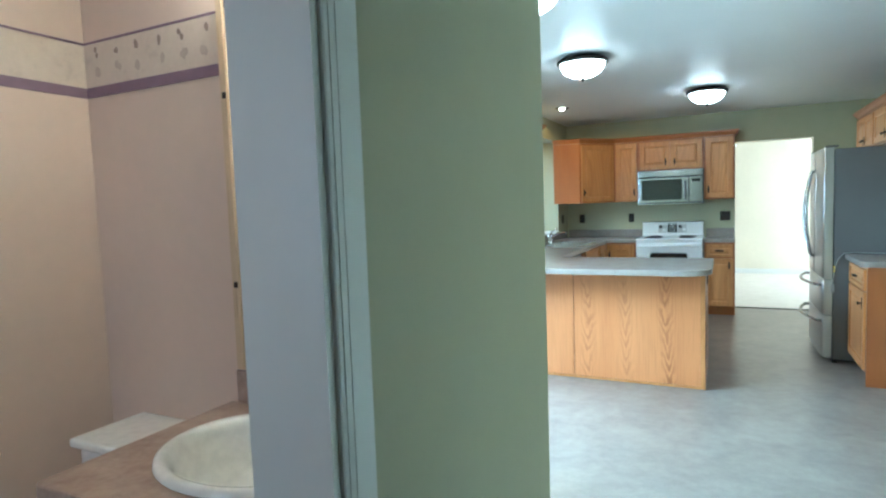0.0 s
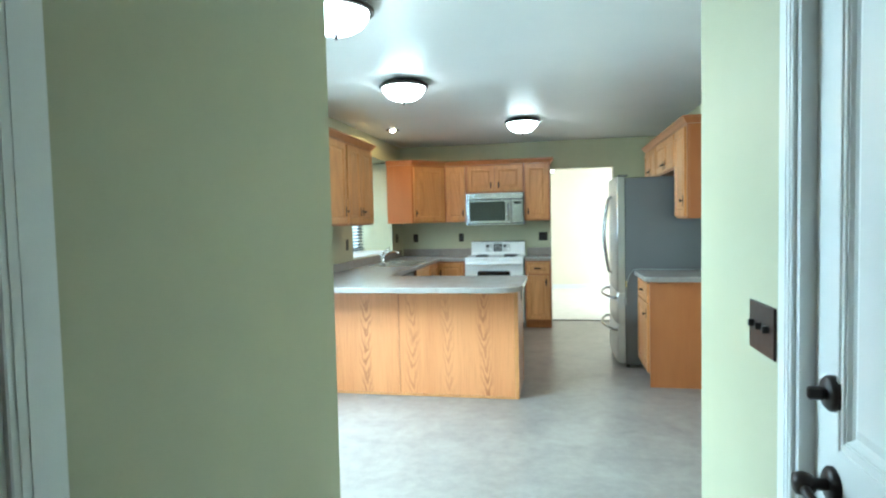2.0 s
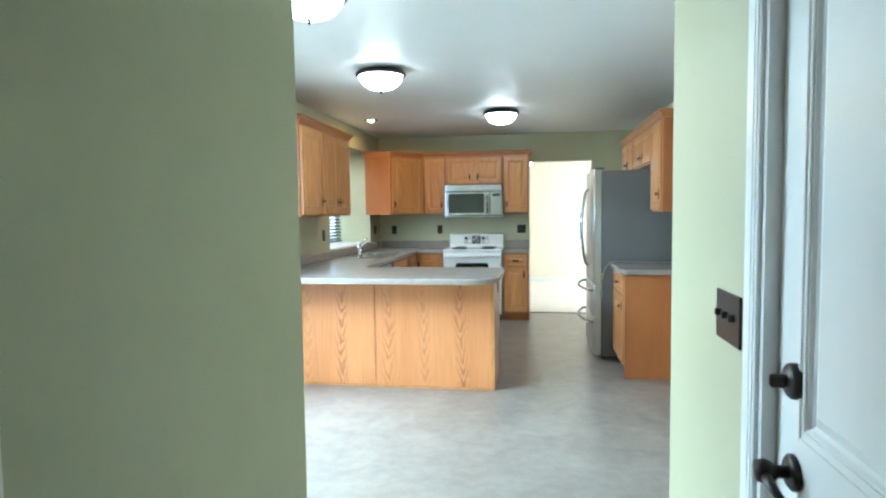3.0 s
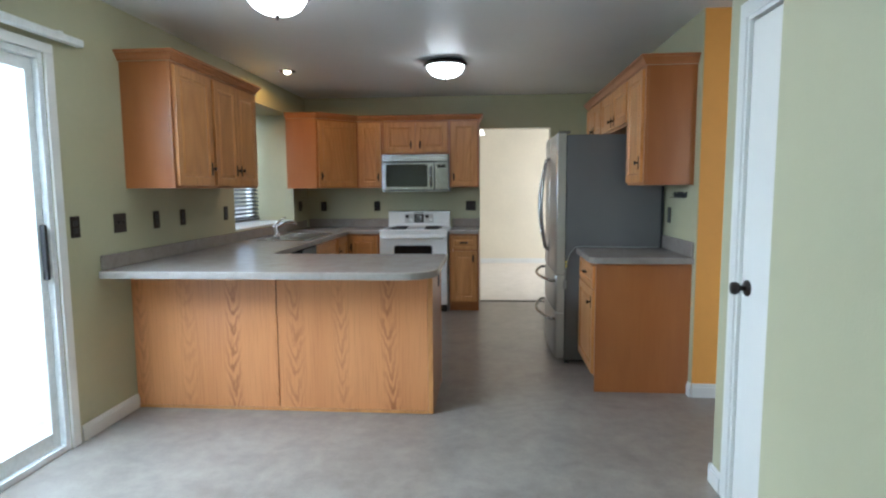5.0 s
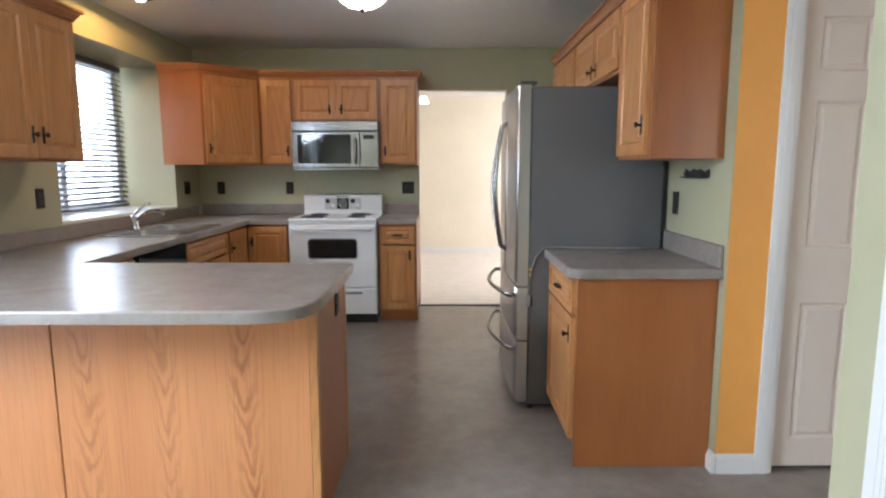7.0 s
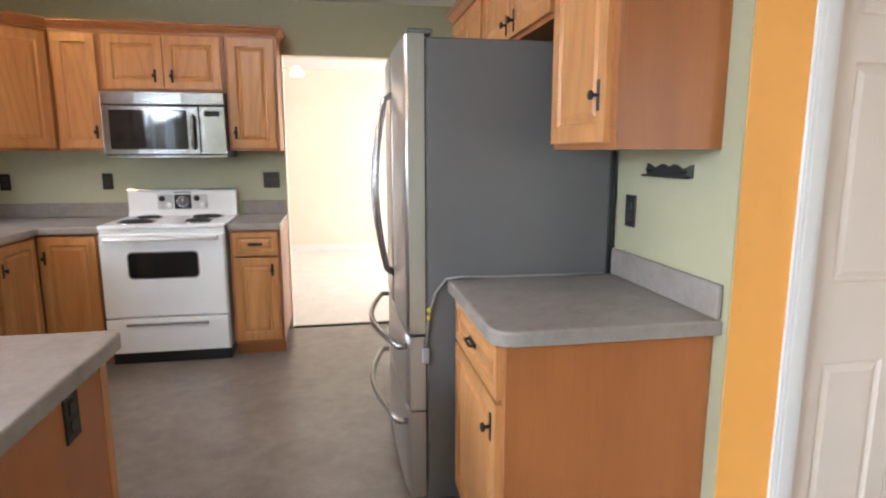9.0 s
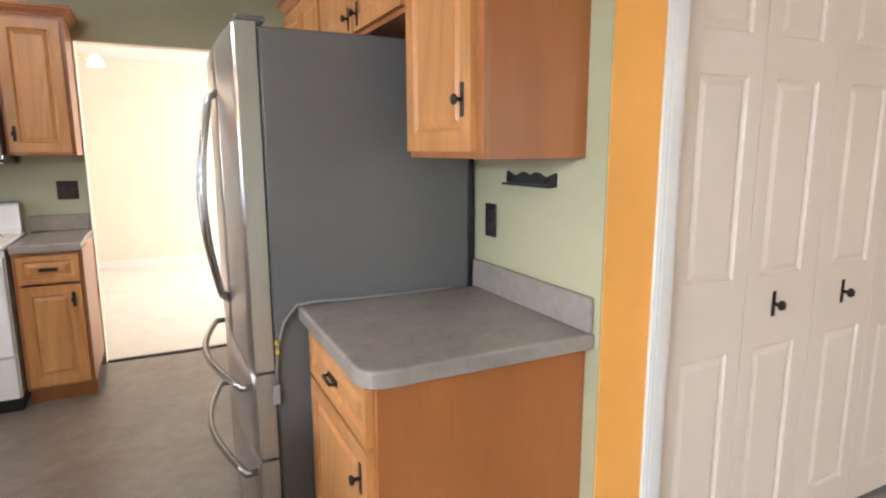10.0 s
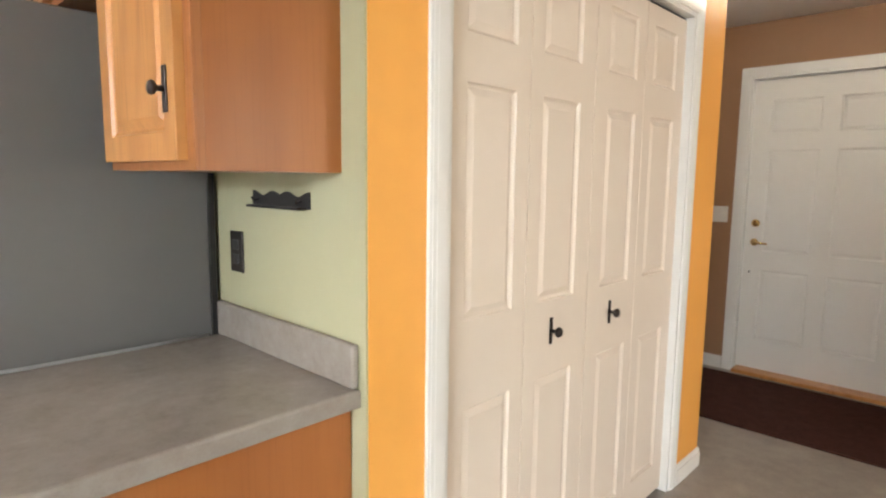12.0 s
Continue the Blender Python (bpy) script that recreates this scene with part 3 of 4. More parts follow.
    if i in (1, 2):
        knob_and_plate(body, w * (0.4 if i == 1 else 0.46), 0.885, (0.016, 0.085), 0.017, 0.036)
structure("trim", box(B(), 2.557, 3.983, CLOSET + 0.035, CLOSET + 0.062, 2.0205, 2.028), BLACK, "dark bifold track under the closet head", "track")


def exterior_panels(w):
    s, m = 0.11, 0.10
    c = (w - 2 * s - m) / 2
    out = []
    for x in (s, s + c + m):
        out += [(x, x + c, 0.21, 0.72), (x, x + c, 0.85, 1.56), (x, x + c, 1.67, 1.90)]
    return out


# ---- front door ----
door = thing("door_1", pose(EAST + 0.05, 5.378, 0.035, 0, 0, WESTWARD), "white six-panel front door, closed, brass hardware", "front door", kind="structure")
body = part("leaf", leaf(B(), 0.931, 2.04, exterior_panels(0.931), 0.044), DOOR_WHITE, door)
raised(body, exterior_panels(0.931), DOOR_WHITE)
for z, r, name in ((1.05, 0.027, "deadbolt"), (0.915, 0.026, "lever_rose")):
    m = Matrix.Translation((0.065, 0, z)) @ Matrix.Rotation(radians(90), 4, "X")
    rose = part(name, lathe(B(), [(0, 0), (r, 0), (r, 0.008), (r * 0.7, 0.016), (0, 0.018)], 20, m), BRASS, door)
    if name == "lever_rose":
        part("lever", tube(B(), [(0.065, -0.016, z), (0.065, -0.05, z), (0.085, -0.056, z), (0.16, -0.054, z - 0.004)], [0.009, 0.009, 0.009, 0.007]), BRASS, rose, "brass lever handle")
part("peep_lock", lathe(B(), [(0, 0), (0.007, 0), (0.006, 0.004), (0, 0.005)], 10, Matrix.Translation((0.045, 0, 0.70)) @ Matrix.Rotation(radians(90), 4, "X")), IRON, door)
for z in (0.2, 1.0, 1.8):
    part("hinge", tube(B(), [(0.931, -0.004, z - 0.045), (0.931, -0.004, z + 0.045)], 0.006, 8), BRASS, door)
bm = box(B(), EAST - 0.05, EAST + 0.11, 4.447, 5.378, 0.0, 0.028, 0.004)
structure("trim", bm, OAK, "oak threshold under the front door", "threshold")
bm = slab(B(), rounded([(4.95, 4.05), (5.88, 4.05), (5.88, 6.2), (4.95, 6.2)], [0.02] * 4), 0.001, 0.012, 0.004)
solo("door_mat", bm, RUG, "dark brown carpet runner before the front door", "mat")
bm = slab(B(), rounded([(4.02, 3.93), (4.60, 3.93), (4.60, 4.16), (4.02, 4.16)], [0.02] * 4), 0.001, 0.014, 0.004)
solo("small_mat", bm, RUG, "small dark brown mat on the entry floor", "mat")

# ---- pantry door: flat slab ----
door = thing("door_2", pose(PANTRY + 0.012, 3.717, 0.012, 0, 0, WESTWARD), "plain white flush pantry door, closed", "pantry door", kind="structure")
body = part("leaf", box(B(), 0, 0.704, 0, 0.035, 0, 2.005, 0.002), DOOR_WHITE, door)


def door_knob(parent, x, z, r=0.027, lever=False):
    m = Matrix.Translation((x, 0, z)) @ Matrix.Rotation(radians(90), 4, "X")
    rose = part("rose", lathe(B(), [(0, 0), (0.033, 0), (0.033, 0.006), (0.026, 0.012), (0, 0.012)], 24, m), BRONZE, parent)
    part("knob", lathe(B(), [(0.011, 0.01), (0.011, 0.03), (r * 0.8, 0.036), (r, 0.05), (r * 0.86, 0.064), (0, 0.068)], 24, m), BRONZE, rose, "oval dark bronze knob")
    if lever:
        part("lever", tube(B(), [(x, -0.05, z), (x + 0.03, -0.055, z - 0.006), (x + 0.11, -0.05, z - 0.02)], [0.010, 0.009, 0.006]), BRONZE, rose, "curved dark bronze lever")


door_knob(door, 0.055, 0.945)

# ---- side door, panelled ----
door = thing("door_3", pose(HALL + 0.026, 1.383, 0.015, 0, 0, WESTWARD), "white panelled side door, closed, bronze hardware", "side door", kind="structure")
s = 0.125
panels = [(s, 0.806 - s, 0.22, 0.82), (s, 0.806 - s, 1.0, 1.87)]
body = part("leaf", leaf(B(), 0.806, 2.01, panels, 0.04), DOOR_WHITE, door)
raised(body, panels, DOOR_WHITE)
for x0, x1, z0, z1 in panels:
    for e in (0.004, 0.022):
        bm = box(B(), x0 - e - 0.009, x0 - e, -0.004, 0.001, z0 - e - 0.009, z1 + e + 0.009, 0.0015)
        box(bm, x1 + e, x1 + e + 0.009, -0.004, 0.001, z0 - e - 0.009, z1 + e + 0.009, 0.0015)
        box(bm, x0 - e, x1 + e, -0.004, 0.001, z1 + e, z1 + e + 0.009, 0.0015)
        box(bm, x0 - e, x1 + e, -0.004, 0.001, z0 - e - 0.009, z0 - e, 0.0015)
        part("panel_bead", bm, DOOR_WHITE, body)
door_knob(door, 0.08, 0.905, 0.022, True)
m = Matrix.Translation((0.08, 0, 1.072)) @ Matrix.Rotation(radians(90), 4, "X")
bolt = part("deadbolt", lathe(B(), [(0, 0), (0.033, 0), (0.032, 0.01), (0.026, 0.016), (0, 0.018)], 24, m), BRONZE, door)
part("thumb_turn", box(B(), 0.073, 0.087, -0.045, -0.016, 1.060, 1.084, 0.004), BRONZE, bolt)


# ---- plates ----
def plate(m, kinds, label, material=None, group="wall plates"):
    """A wall plate with one device for each letter: o outlet, s switch, b blank."""
    material = material or BRONZE
    w, h = 0.07 + 0.046 * (len(kinds) - 1), 0.115
    t = thing("wall_plate", m, label, "outlet" if "o" in kinds else "light switch", group)
    body = part("cover", box(B(), -w / 2, w / 2, -0.006, 0, -h / 2, h / 2, 0.0025), material, t)
    for i, k in enumerate(kinds):
        x = (i - (len(kinds) - 1) / 2) * 0.046
        inner = BLACK if material is BRONZE else PLATE_WHITE
        if k == "o":
            for z in (-0.02, 0.02):
                part("socket", box(B(), x - 0.017, x + 0.017, -0.009, -0.006, z - 0.014, z + 0.014, 0.0015), inner, body)
        elif k == "s":
            part("toggle", box(B(), x - 0.005, x + 0.005, -0.019, -0.006, -0.002, 0.014, 0.0015), inner, body)
    return t


for y, k in ((4.19, "o"), (4.57, "ss"), (4.955, "o"), (5.29, "o"), (5.98, "o"), (7.92, "ss")):
    plate(pose(L, y, 1.175, 0, 0, EASTWARD), k, "dark bronze outlet plate on the green wall" if k == "o" else "dark bronze double switch plate on the green wall")
for x, k in ((-1.03, "o"), (-0.37, "o"), (0.765, "ss")):
    plate(pose(x, N, 1.165), k, "dark bronze plate on the backsplash wall")
plate(pose(R, 5.60, 1.165, 0, 0, WESTWARD), "o", "dark bronze outlet plate above the side counter")
plate(pose(HALL, 1.585, 1.15, 0, 0, WESTWARD), "sss", "dark bronze triple switch plate beside the side door")
plate(pose(EAST, 5.545, 1.14, 0, 0, WESTWARD), "ss", "white double switch plate beside the front door", PLATE_WHITE)

bm = B()
# scalloped back plate, high at its ends
top = [(-0.13 + 0.26 * k / 40, 0.016 + 0.006 * math.cos(2 * math.pi * (abs(k / 20 - 1) - 0.26) / 0.74)) for k in range(41)]
rows = [[[bm.verts.new((x, y, z)) for z in (-0.018, h)] for x, h in top] for y in (-0.005, 0)]
for k in range(40):
    (a0, a1), (b0, b1) = rows[0][k], rows[0][k + 1]
    (c0, c1), (d0, d1) = rows[1][k], rows[1][k + 1]
    for quad in ((a0, b0, b1, a1), (c0, c1, d1, d0), (a1, b1, d1, c1), (a0, c0, d0, b0)):
        bm.faces.new(quad)
for k in (0, 40):
    bm.faces.new((rows[0][k][0], rows[0][k][1], rows[1][k][1], rows[1][k][0]))
box(bm, -0.12, 0.12, -0.03, -0.004, -0.02, -0.014)
for x in (-0.1, 0.1):
    tube(bm, [(x, -0.006, 0.0), (x, -0.02, -0.004), (x, -0.024, 0.006)], 0.003, 6)
solo("key_rack", bm, IRON, "small dark iron key rack on the wall", "key rack", m=pose(R, 5.37, 1.315, 0, 0, WESTWARD))


# ---- ceiling lights ----
def flush_light(x, y, z=TOP):
    t = thing("ceiling_light", pose(x, y, z), "lit frosted dome ceiling light with dark bronze rim", "ceiling light", "kitchen ceiling lights")
    part("rim", lathe(B(), [(0.0, 0), (0.12, 0), (0.165, -0.012), (0.185, -0.03), (0.185, -0.042), (0.165, -0.052), (0.158, -0.045)], 40), BRONZE, t, "dark bronze rim")
    part("dome", lathe(B(), [(0.16, -0.045), (0.155, -0.07), (0.13, -0.105), (0.09, -0.13), (0.045, -0.143), (0, -0.146)], 40), DOME, t, "lit frosted glass dome")
    part("finial", lathe(B(), [(0, -0.144), (0.012, -0.146), (0.014, -0.152), (0.006, -0.158), (0.009, -0.166), (0, -0.176)], 14), BRONZE, t)
    return t


first = flush_light(-0.07, 2.83)
copy_thing(first, pose(-0.16, 4.42, TOP))
copy_thing(first, pose(0.612, 6.31, TOP))
t = thing("recessed_light", pose(-0.87, 6.58, TOP), "lit recessed spot in the ceiling over the sink", "recessed light")
part("trim_ring", lathe(B(), [(0.045, 0.0), (0.075, 0), (0.08, -0.004), (0.074, -0.007), (0.04, -0.005), (0.035, 0.0)], 28), BRONZE, t)
part("bulb", lathe(B(), [(0.034, -0.001), (0.033, -0.012), (0.022, -0.026), (0, -0.032)], 22), SPOT, t)
lamp("sink_spot", "SPOT", pose(-0.87, 6.58, TOP - 0.06), 17, (1.0, 0.54, 0.15), radius=0.03, spot=radians(176))
t = thing("entry_light", pose(4.94, 4.87, TOP), "lit glass entry ceiling light with bronze finial", "ceiling light")
part("rim", lathe(B(), [(0, 0), (0.11, 0), (0.14, -0.018), (0.14, -0.03), (0.12, -0.035)], 32), BRASS, t)
part("dome", lathe(B(), [(0.135, -0.032), (0.13, -0.06), (0.10, -0.10), (0.05, -0.122), (0, -0.128)], 32), ENTRY_DOME, t)
part("finial", lathe(B(), [(0, -0.126), (0.014, -0.128), (0.012, -0.14), (0.006, -0.15), (0, -0.156)], 14), BRONZE, t)
t = thing("dining_light", pose(0.66, 10.4, TOP - 0.0), "lit glass shade ceiling light of the next room", "ceiling light")
part("stem", tube(B(), [(0, 0, 0), (0, 0, -0.18)], 0.012), BRASS, t)
part("canopy", lathe(B(), [(0, 0), (0.07, 0), (0.06, -0.03), (0, -0.035)], 20), BRASS, t)
for i in range(3):
    a = radians(120 * i + 20)
    arm = part("arm", tube(B(), [(0, 0, -0.17), (0.11 * math.cos(a), 0.11 * math.sin(a), -0.19), (0.19 * math.cos(a), 0.19 * math.sin(a), -0.16)], 0.008, 8), BRASS, t)
    part("shade", lathe(B(), [(0.03, -0.16), (0.05, -0.19), (0.075, -0.25), (0.07, -0.25), (0.045, -0.19), (0.0, -0.165)], 18, Matrix.Translation((0.19 * math.cos(a), 0.19 * math.sin(a), 0))), SHADE, arm)

# ---- sliding glass door ----
t = thing("window_1", pose(L, 2.20, 0.0, 0, 0, EASTWARD), "white vinyl sliding glass door to the patio", "sliding door", kind="structure")
w, h = 1.85, 2.055
for x0, x1, z0, z1 in ((0, 0.035, 0, h), (w - 0.035, w, 0, h), (0.035, w - 0.035, h - 0.035, h), (0.035, w - 0.035, 0, 0.035)):
    part("frame", box(B(), x0, x1, 0.0, 0.118, z0, z1, 0.003), VINYL_WHITE, t)
for x0, x1, y in ((0.036, 0.95, 0.075), (0.90, w - 0.036, 0.03)):
    st = 0.05
    sash = part("sash", box(B(), x0, x0 + st, y, y + 0.035, 0.036, h - 0.036, 0.003), VINYL_WHITE, t)
    bm = box(B(), x1 - st, x1, y, y + 0.035, 0.036, h - 0.036, 0.003)
    box(bm, x0 + st, x1 - st, y, y + 0.035, h - 0.095, h - 0.036)
    box(bm, x0 + st, x1 - st, y, y + 0.035, 0.036, 0.12)
    part("rail", bm, VINYL_WHITE, sash)
    pane = part("pane", box(B(), x0 + st - 0.001, x1 - st + 0.001, y + 0.014, y + 0.020, 0.119, h - 0.094), PANE, sash)
    pane.visible_shadow = False
part("handle", box(B(), w - 0.072, w - 0.054, 0.0, 0.0295, 0.92, 1.20, 0.004), BLACK, t, "dark pull handle")
bm = B()
for x0, x1, z0, z1 in ((-0.06, 0, 0, h), (w, w + 0.06, 0, h), (-0.06, w + 0.06, h, h + 0.05)):
    box(bm, x0, x1, -0.014, 0.0, z0, z1, 0.003)
part("casing", bm, WHITE, t)
t = thing("blind_rail", pose(L, 2.1, 2.125, 0, 0, EASTWARD), "white vertical-blind head rail over the glass door", "blind rail")
part("rail", box(B(), 0, 2.16, -0.075, -0.03, 0, 0.038, 0.004), VINYL_WHITE, t)
for x in (0.15, 1.08, 2.0):
    part("bracket", box(B(), x, x + 0.03, -0.06, 0, 0.038, 0.05), VINYL_WHITE, t)

# ---- kitchen window, in its recess ----
t = thing("window_2", pose(-1.70, WIN[0], WIN[2], 0, 0, EASTWARD), "white framed kitchen window in a deep recess", "window", kind="structure")
w, h = WIN[1] - WIN[0], WIN[3] - WIN[2]
for x0, x1, z0, z1 in ((0, 0.055, 0, h), (w - 0.055, w, 0, h), (0.055, w - 0.055, 0, 0.05), (0.055, w - 0.055, h - 0.05, h), (w / 2 - 0.03, w / 2 + 0.03, 0.05, h - 0.05)):
    part("frame", box(B(), x0, x1, 0.0, 0.07, z0, z1, 0.003), VINYL_WHITE, t)
for x0, x1 in ((0.055, w / 2 - 0.03), (w / 2 + 0.03, w - 0.055)):
    pane = part("pane", box(B(), x0, x1, 0.03, 0.036, 0.05, h - 0.05), PANE, t)
    pane.visible_shadow = False
sill = part("sill", box(B(), 0.001, w - 0.001, -0.46, -0.001, -0.002, 0.018, 0.003), WHITE, t, "white painted deep sill")
t = thing("window_blind", pose(-1.66, WIN[0] + 0.06, WIN[2] + 0.02, 0, 0, EASTWARD), "horizontal slat blind, coloured dark as if backlit, lowered, slats open", "blind")
part("head_rail", box(B(), 0, w - 0.12, -0.045, 0, h - 0.075, h - 0.03, 0.003), BLIND, t)
slat = box(B(), 0.005, w - 0.125, -0.024, 0.024, -0.0012, 0.0012)
bmesh.ops.transform(slat, matrix=Matrix.Rotation(radians(24), 4, "X"), verts=slat.verts[:])
data = mesh_of("slat", slat, BLIND)
z = 0.05
while z < h - 0.09:
    ob = new("slat", data)
    ob.parent = t
    ob.location = (0, -0.026, z)
    z += 0.042
part("bottom_rail", box(B(), 0, w - 0.12, -0.045, -0.005, 0.012, 0.028, 0.003), BLIND, t)
for x in (0.15, w - 0.27):
    part("cord", tube(B(), [(x, -0.05, 0.02), (x, -0.05, h - 0.05)], 0.0012, 5), BLIND, t)


# ---- cabinets ----
def cabinet(name, m, w, h, d, fronts, label, category="wall cabinet", group="oak wall cabinets", toe=0.0, side=None):
    """A framed oak cabinet; its face frame's front is y = 0, the body lies behind it. fronts: (kind, x0, x1, z0, z1, knob x, knob z)."""
    t = thing(name, m, label, category, group)
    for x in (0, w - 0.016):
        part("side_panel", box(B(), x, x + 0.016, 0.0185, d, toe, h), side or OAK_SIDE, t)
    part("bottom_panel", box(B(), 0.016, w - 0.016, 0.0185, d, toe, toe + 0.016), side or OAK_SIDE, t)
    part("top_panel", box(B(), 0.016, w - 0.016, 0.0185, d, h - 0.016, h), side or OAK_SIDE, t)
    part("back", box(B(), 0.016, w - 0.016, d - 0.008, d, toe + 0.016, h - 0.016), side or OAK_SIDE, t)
    bm = box(B(), 0, 0.035, 0, 0.018, toe, h)
    box(bm, w - 0.035, w, 0, 0.018, toe, h)
    box(bm, 0.035, w - 0.035, 0, 0.018, toe, toe + 0.032)
    box(bm, 0.035, w - 0.035, 0, 0.018, h - 0.035, h)
    # darkened oak draws the shadow lines between the doors
    part("face_frame", bm, OAK_SHADED, t)
    if toe:
        part("toe_kick", box(B(), 0, w, 0.07, 0.085, 0, toe), OAK_SIDE, t)
    for kind, x0, x1, z0, z1, kx, kz in fronts:
        s = 0.052 if kind == "door" else 0.028
        panels = [(s, x1 - x0 - s, s, z1 - z0 - s)]
        front = part(kind, leaf(B(), x1 - x0, z1 - z0, panels, 0.019), OAK, t)
        raised(front, panels, OAK)
        front.location = (x0, -0.0195, z0)
        if kind == "door":
            knob_and_plate(front, kx - x0, kz - z0, (0.017, 0.084), 0.014, 0.028)
        elif kind == "drawer":
            bm = tube(B(), [(kx - x0 - 0.04, 0.001, kz - z0), (kx - x0 - 0.035, -0.02, kz - z0), (kx - x0 + 0.035, -0.02, kz - z0), (kx - x0 + 0.04, 0.001, kz - z0)], 0.005, 8)
            box(bm, kx - x0 - 0.045, kx - x0 + 0.045, -0.004, 0, kz - z0 - 0.009, kz - z0 + 0.009, 0.0015)
            part("pull", bm, BRONZE, front, "dark bronze drawer pull")
    return t


def crown(points, label):
    """Stepped oak crown moulding swept along the cabinet tops, out to the right of the way it runs."""
    bm = B()
    profile = [(0.0, 0.0), (0.012, 0.0), (0.014, 0.012), (0.03, 0.03), (0.034, 0.042), (0.046, 0.046), (0.046, 0.06), (0.0, 0.06)]
    pts = [Vector(p) for p in points]
    rows = []
    for i, p in enumerate(pts):
        d0 = (p - pts[i - 1]).normalized() if i else (pts[1] - p).normalized()
        d1 = (pts[i + 1] - p).normalized() if i < len(pts) - 1 else d0
        n0, n1 = Vector((d0.y, -d0.x)), Vector((d1.y, -d1.x))
        mv = (n0 + n1) / max((n0 + n1).dot(n0 + n1) / 2, 0.2)
        rows.append([bm.verts.new((p.x + mv.x * o, p.y + mv.y * o, z)) for o, z in profile])
    for a, b in zip(rows, rows[1:]):
        for k in range(len(profile)):
            bm.faces.new((a[k], a[(k + 1) % len(profile)], b[(k + 1) % len(profile)], b[k]))
    bm.faces.new(rows[0])
    bm.faces.new(rows[-1][::-1])
    return solo("crown_moulding", bm, OAK_SHADED, label, "moulding", m=pose(0, 0, CAB_TOP + 0.001))


CAB_LOW, CAB_TOP = 1.382, 2.14
HC = CAB_TOP - CAB_LOW
FX = -0.919  # face plane of the west wall cabinets
DW = FX - L
cabinet("wall_cabinet", pose(FX, 4.655, CAB_LOW, 0, 0, EASTWARD), 0.495, HC, DW, [("door", 0.022, 0.473, 0.018, HC - 0.02, 0.445, 0.13)], "golden oak single-door wall cabinet over the peninsula")
cabinet("wall_cabinet", pose(FX, 5.152, CAB_LOW, 0, 0, EASTWARD), 0.755, HC, DW, [("door", 0.022, 0.374, 0.018, HC - 0.02, 0.345, 0.13), ("door", 0.380, 0.733, 0.018, HC - 0.02, 0.42, 0.13)], "golden oak double-door wall cabinet beside the window")
crown([(L, 4.653), (FX, 4.653), (FX, 5.909), (L, 5.909)], "oak crown moulding on the wall cabinets")

# diagonal corner cabinet
CX, CY = -0.53, 7.51
FY = 7.885
outline = [Vector(p) for p in ((L, CY), (L + 0.335, CY), (CX, FY), (CX, N - 0.001), (L, N - 0.001))]
t = thing("corner_wall_cabinet", pose(0, 0, CAB_LOW), "golden oak diagonal corner wall cabinet", "wall cabinet", "oak wall cabinets")
part("body", slab(B(), outline, 0, HC, 0.001), OAK_SIDE, t)
dx, dy = CX - (L + 0.335), FY - CY
length, ang = math.hypot(dx, dy), math.degrees(math.atan2(dy, dx))
door = part("door", leaf(B(), length - 0.05, HC - 0.04, [(0.052, length - 0.102, 0.052, HC - 0.092)], 0.019), OAK, t)
door.matrix_basis = pose(L + 0.335, CY, 0, 0, 0, ang) @ pose(0.025, -0.0195, 0.018)
raised(door, [(0.052, length - 0.102, 0.052, HC - 0.092)], OAK)
knob_and_plate(door, 0.03, 0.115, (0.017, 0.084), 0.014, 0.028)
cabinet("wall_cabinet", pose(CX + 0.001, FY, CAB_LOW), 0.294, HC, N - FY, [("door", 0.02, 0.274, 0.018, HC - 0.02, 0.245, 0.12)], "narrow golden oak wall cabinet between corner and microwave")
MW0, MW1, MWZ0, MWZ1 = -0.232, 0.530, 1.335, 1.762
zc = MWZ1 + 0.004 - CAB_LOW
hc = CAB_TOP - MWZ1 - 0.004
cabinet("wall_cabinet", pose(MW0 - 0.002, FY, MWZ1 + 0.004), 0.764, hc, N - FY, [("door", 0.02, 0.379, 0.018, hc - 0.02, 0.33, 0.10), ("door", 0.385, 0.744, 0.018, hc - 0.02, 0.435, 0.10)], "short double-door oak cabinet above the microwave")
cabinet("wall_cabinet", pose(MW1 + 0.004, FY, CAB_LOW), 0.334, HC, N - FY, [("door", 0.02, 0.314, 0.018, HC - 0.02, 0.05, 0.12)], "narrow golden oak wall cabinet beside the doorway")
crown([(L, CY), (L + 0.335, CY), (CX, FY), (MW1 + 0.338, FY), (MW1 + 0.338, N)], "oak crown moulding on the stove wall cabinets")

# east wall cabinets
EX = R - 0.315
cabinet("wall_cabinet", pose(EX, 5.565, CAB_LOW, 0, 0, WESTWARD), 0.445, HC, R - EX, [("door", 0.02, 0.415, 0.018, HC - 0.02, 0.375, 0.145)], "golden oak single-door wall cabinet above the side counter")
hc = CAB_TOP - 1.815
cabinet("wall_cabinet", pose(EX, 6.53, 1.815, 0, 0, WESTWARD), 0.963, hc, R - EX, [("door", 0.02, 0.478, 0.018, hc - 0.02, 0.43, 0.075), ("door", 0.485, 0.943, 0.018, hc - 0.02, 0.533, 0.075)], "short double-door oak cabinet above the refrigerator")
cabinet("wall_cabinet", pose(EX, 7.30, 1.815, 0, 0, WESTWARD), 0.768, hc, R - EX, [("door", 0.02, 0.38, 0.018, hc - 0.02, 0.35, 0.075), ("door", 0.387, 0.748, 0.018, hc - 0.02, 0.42, 0.075)], "short oak cabinet beyond the refrigerator")
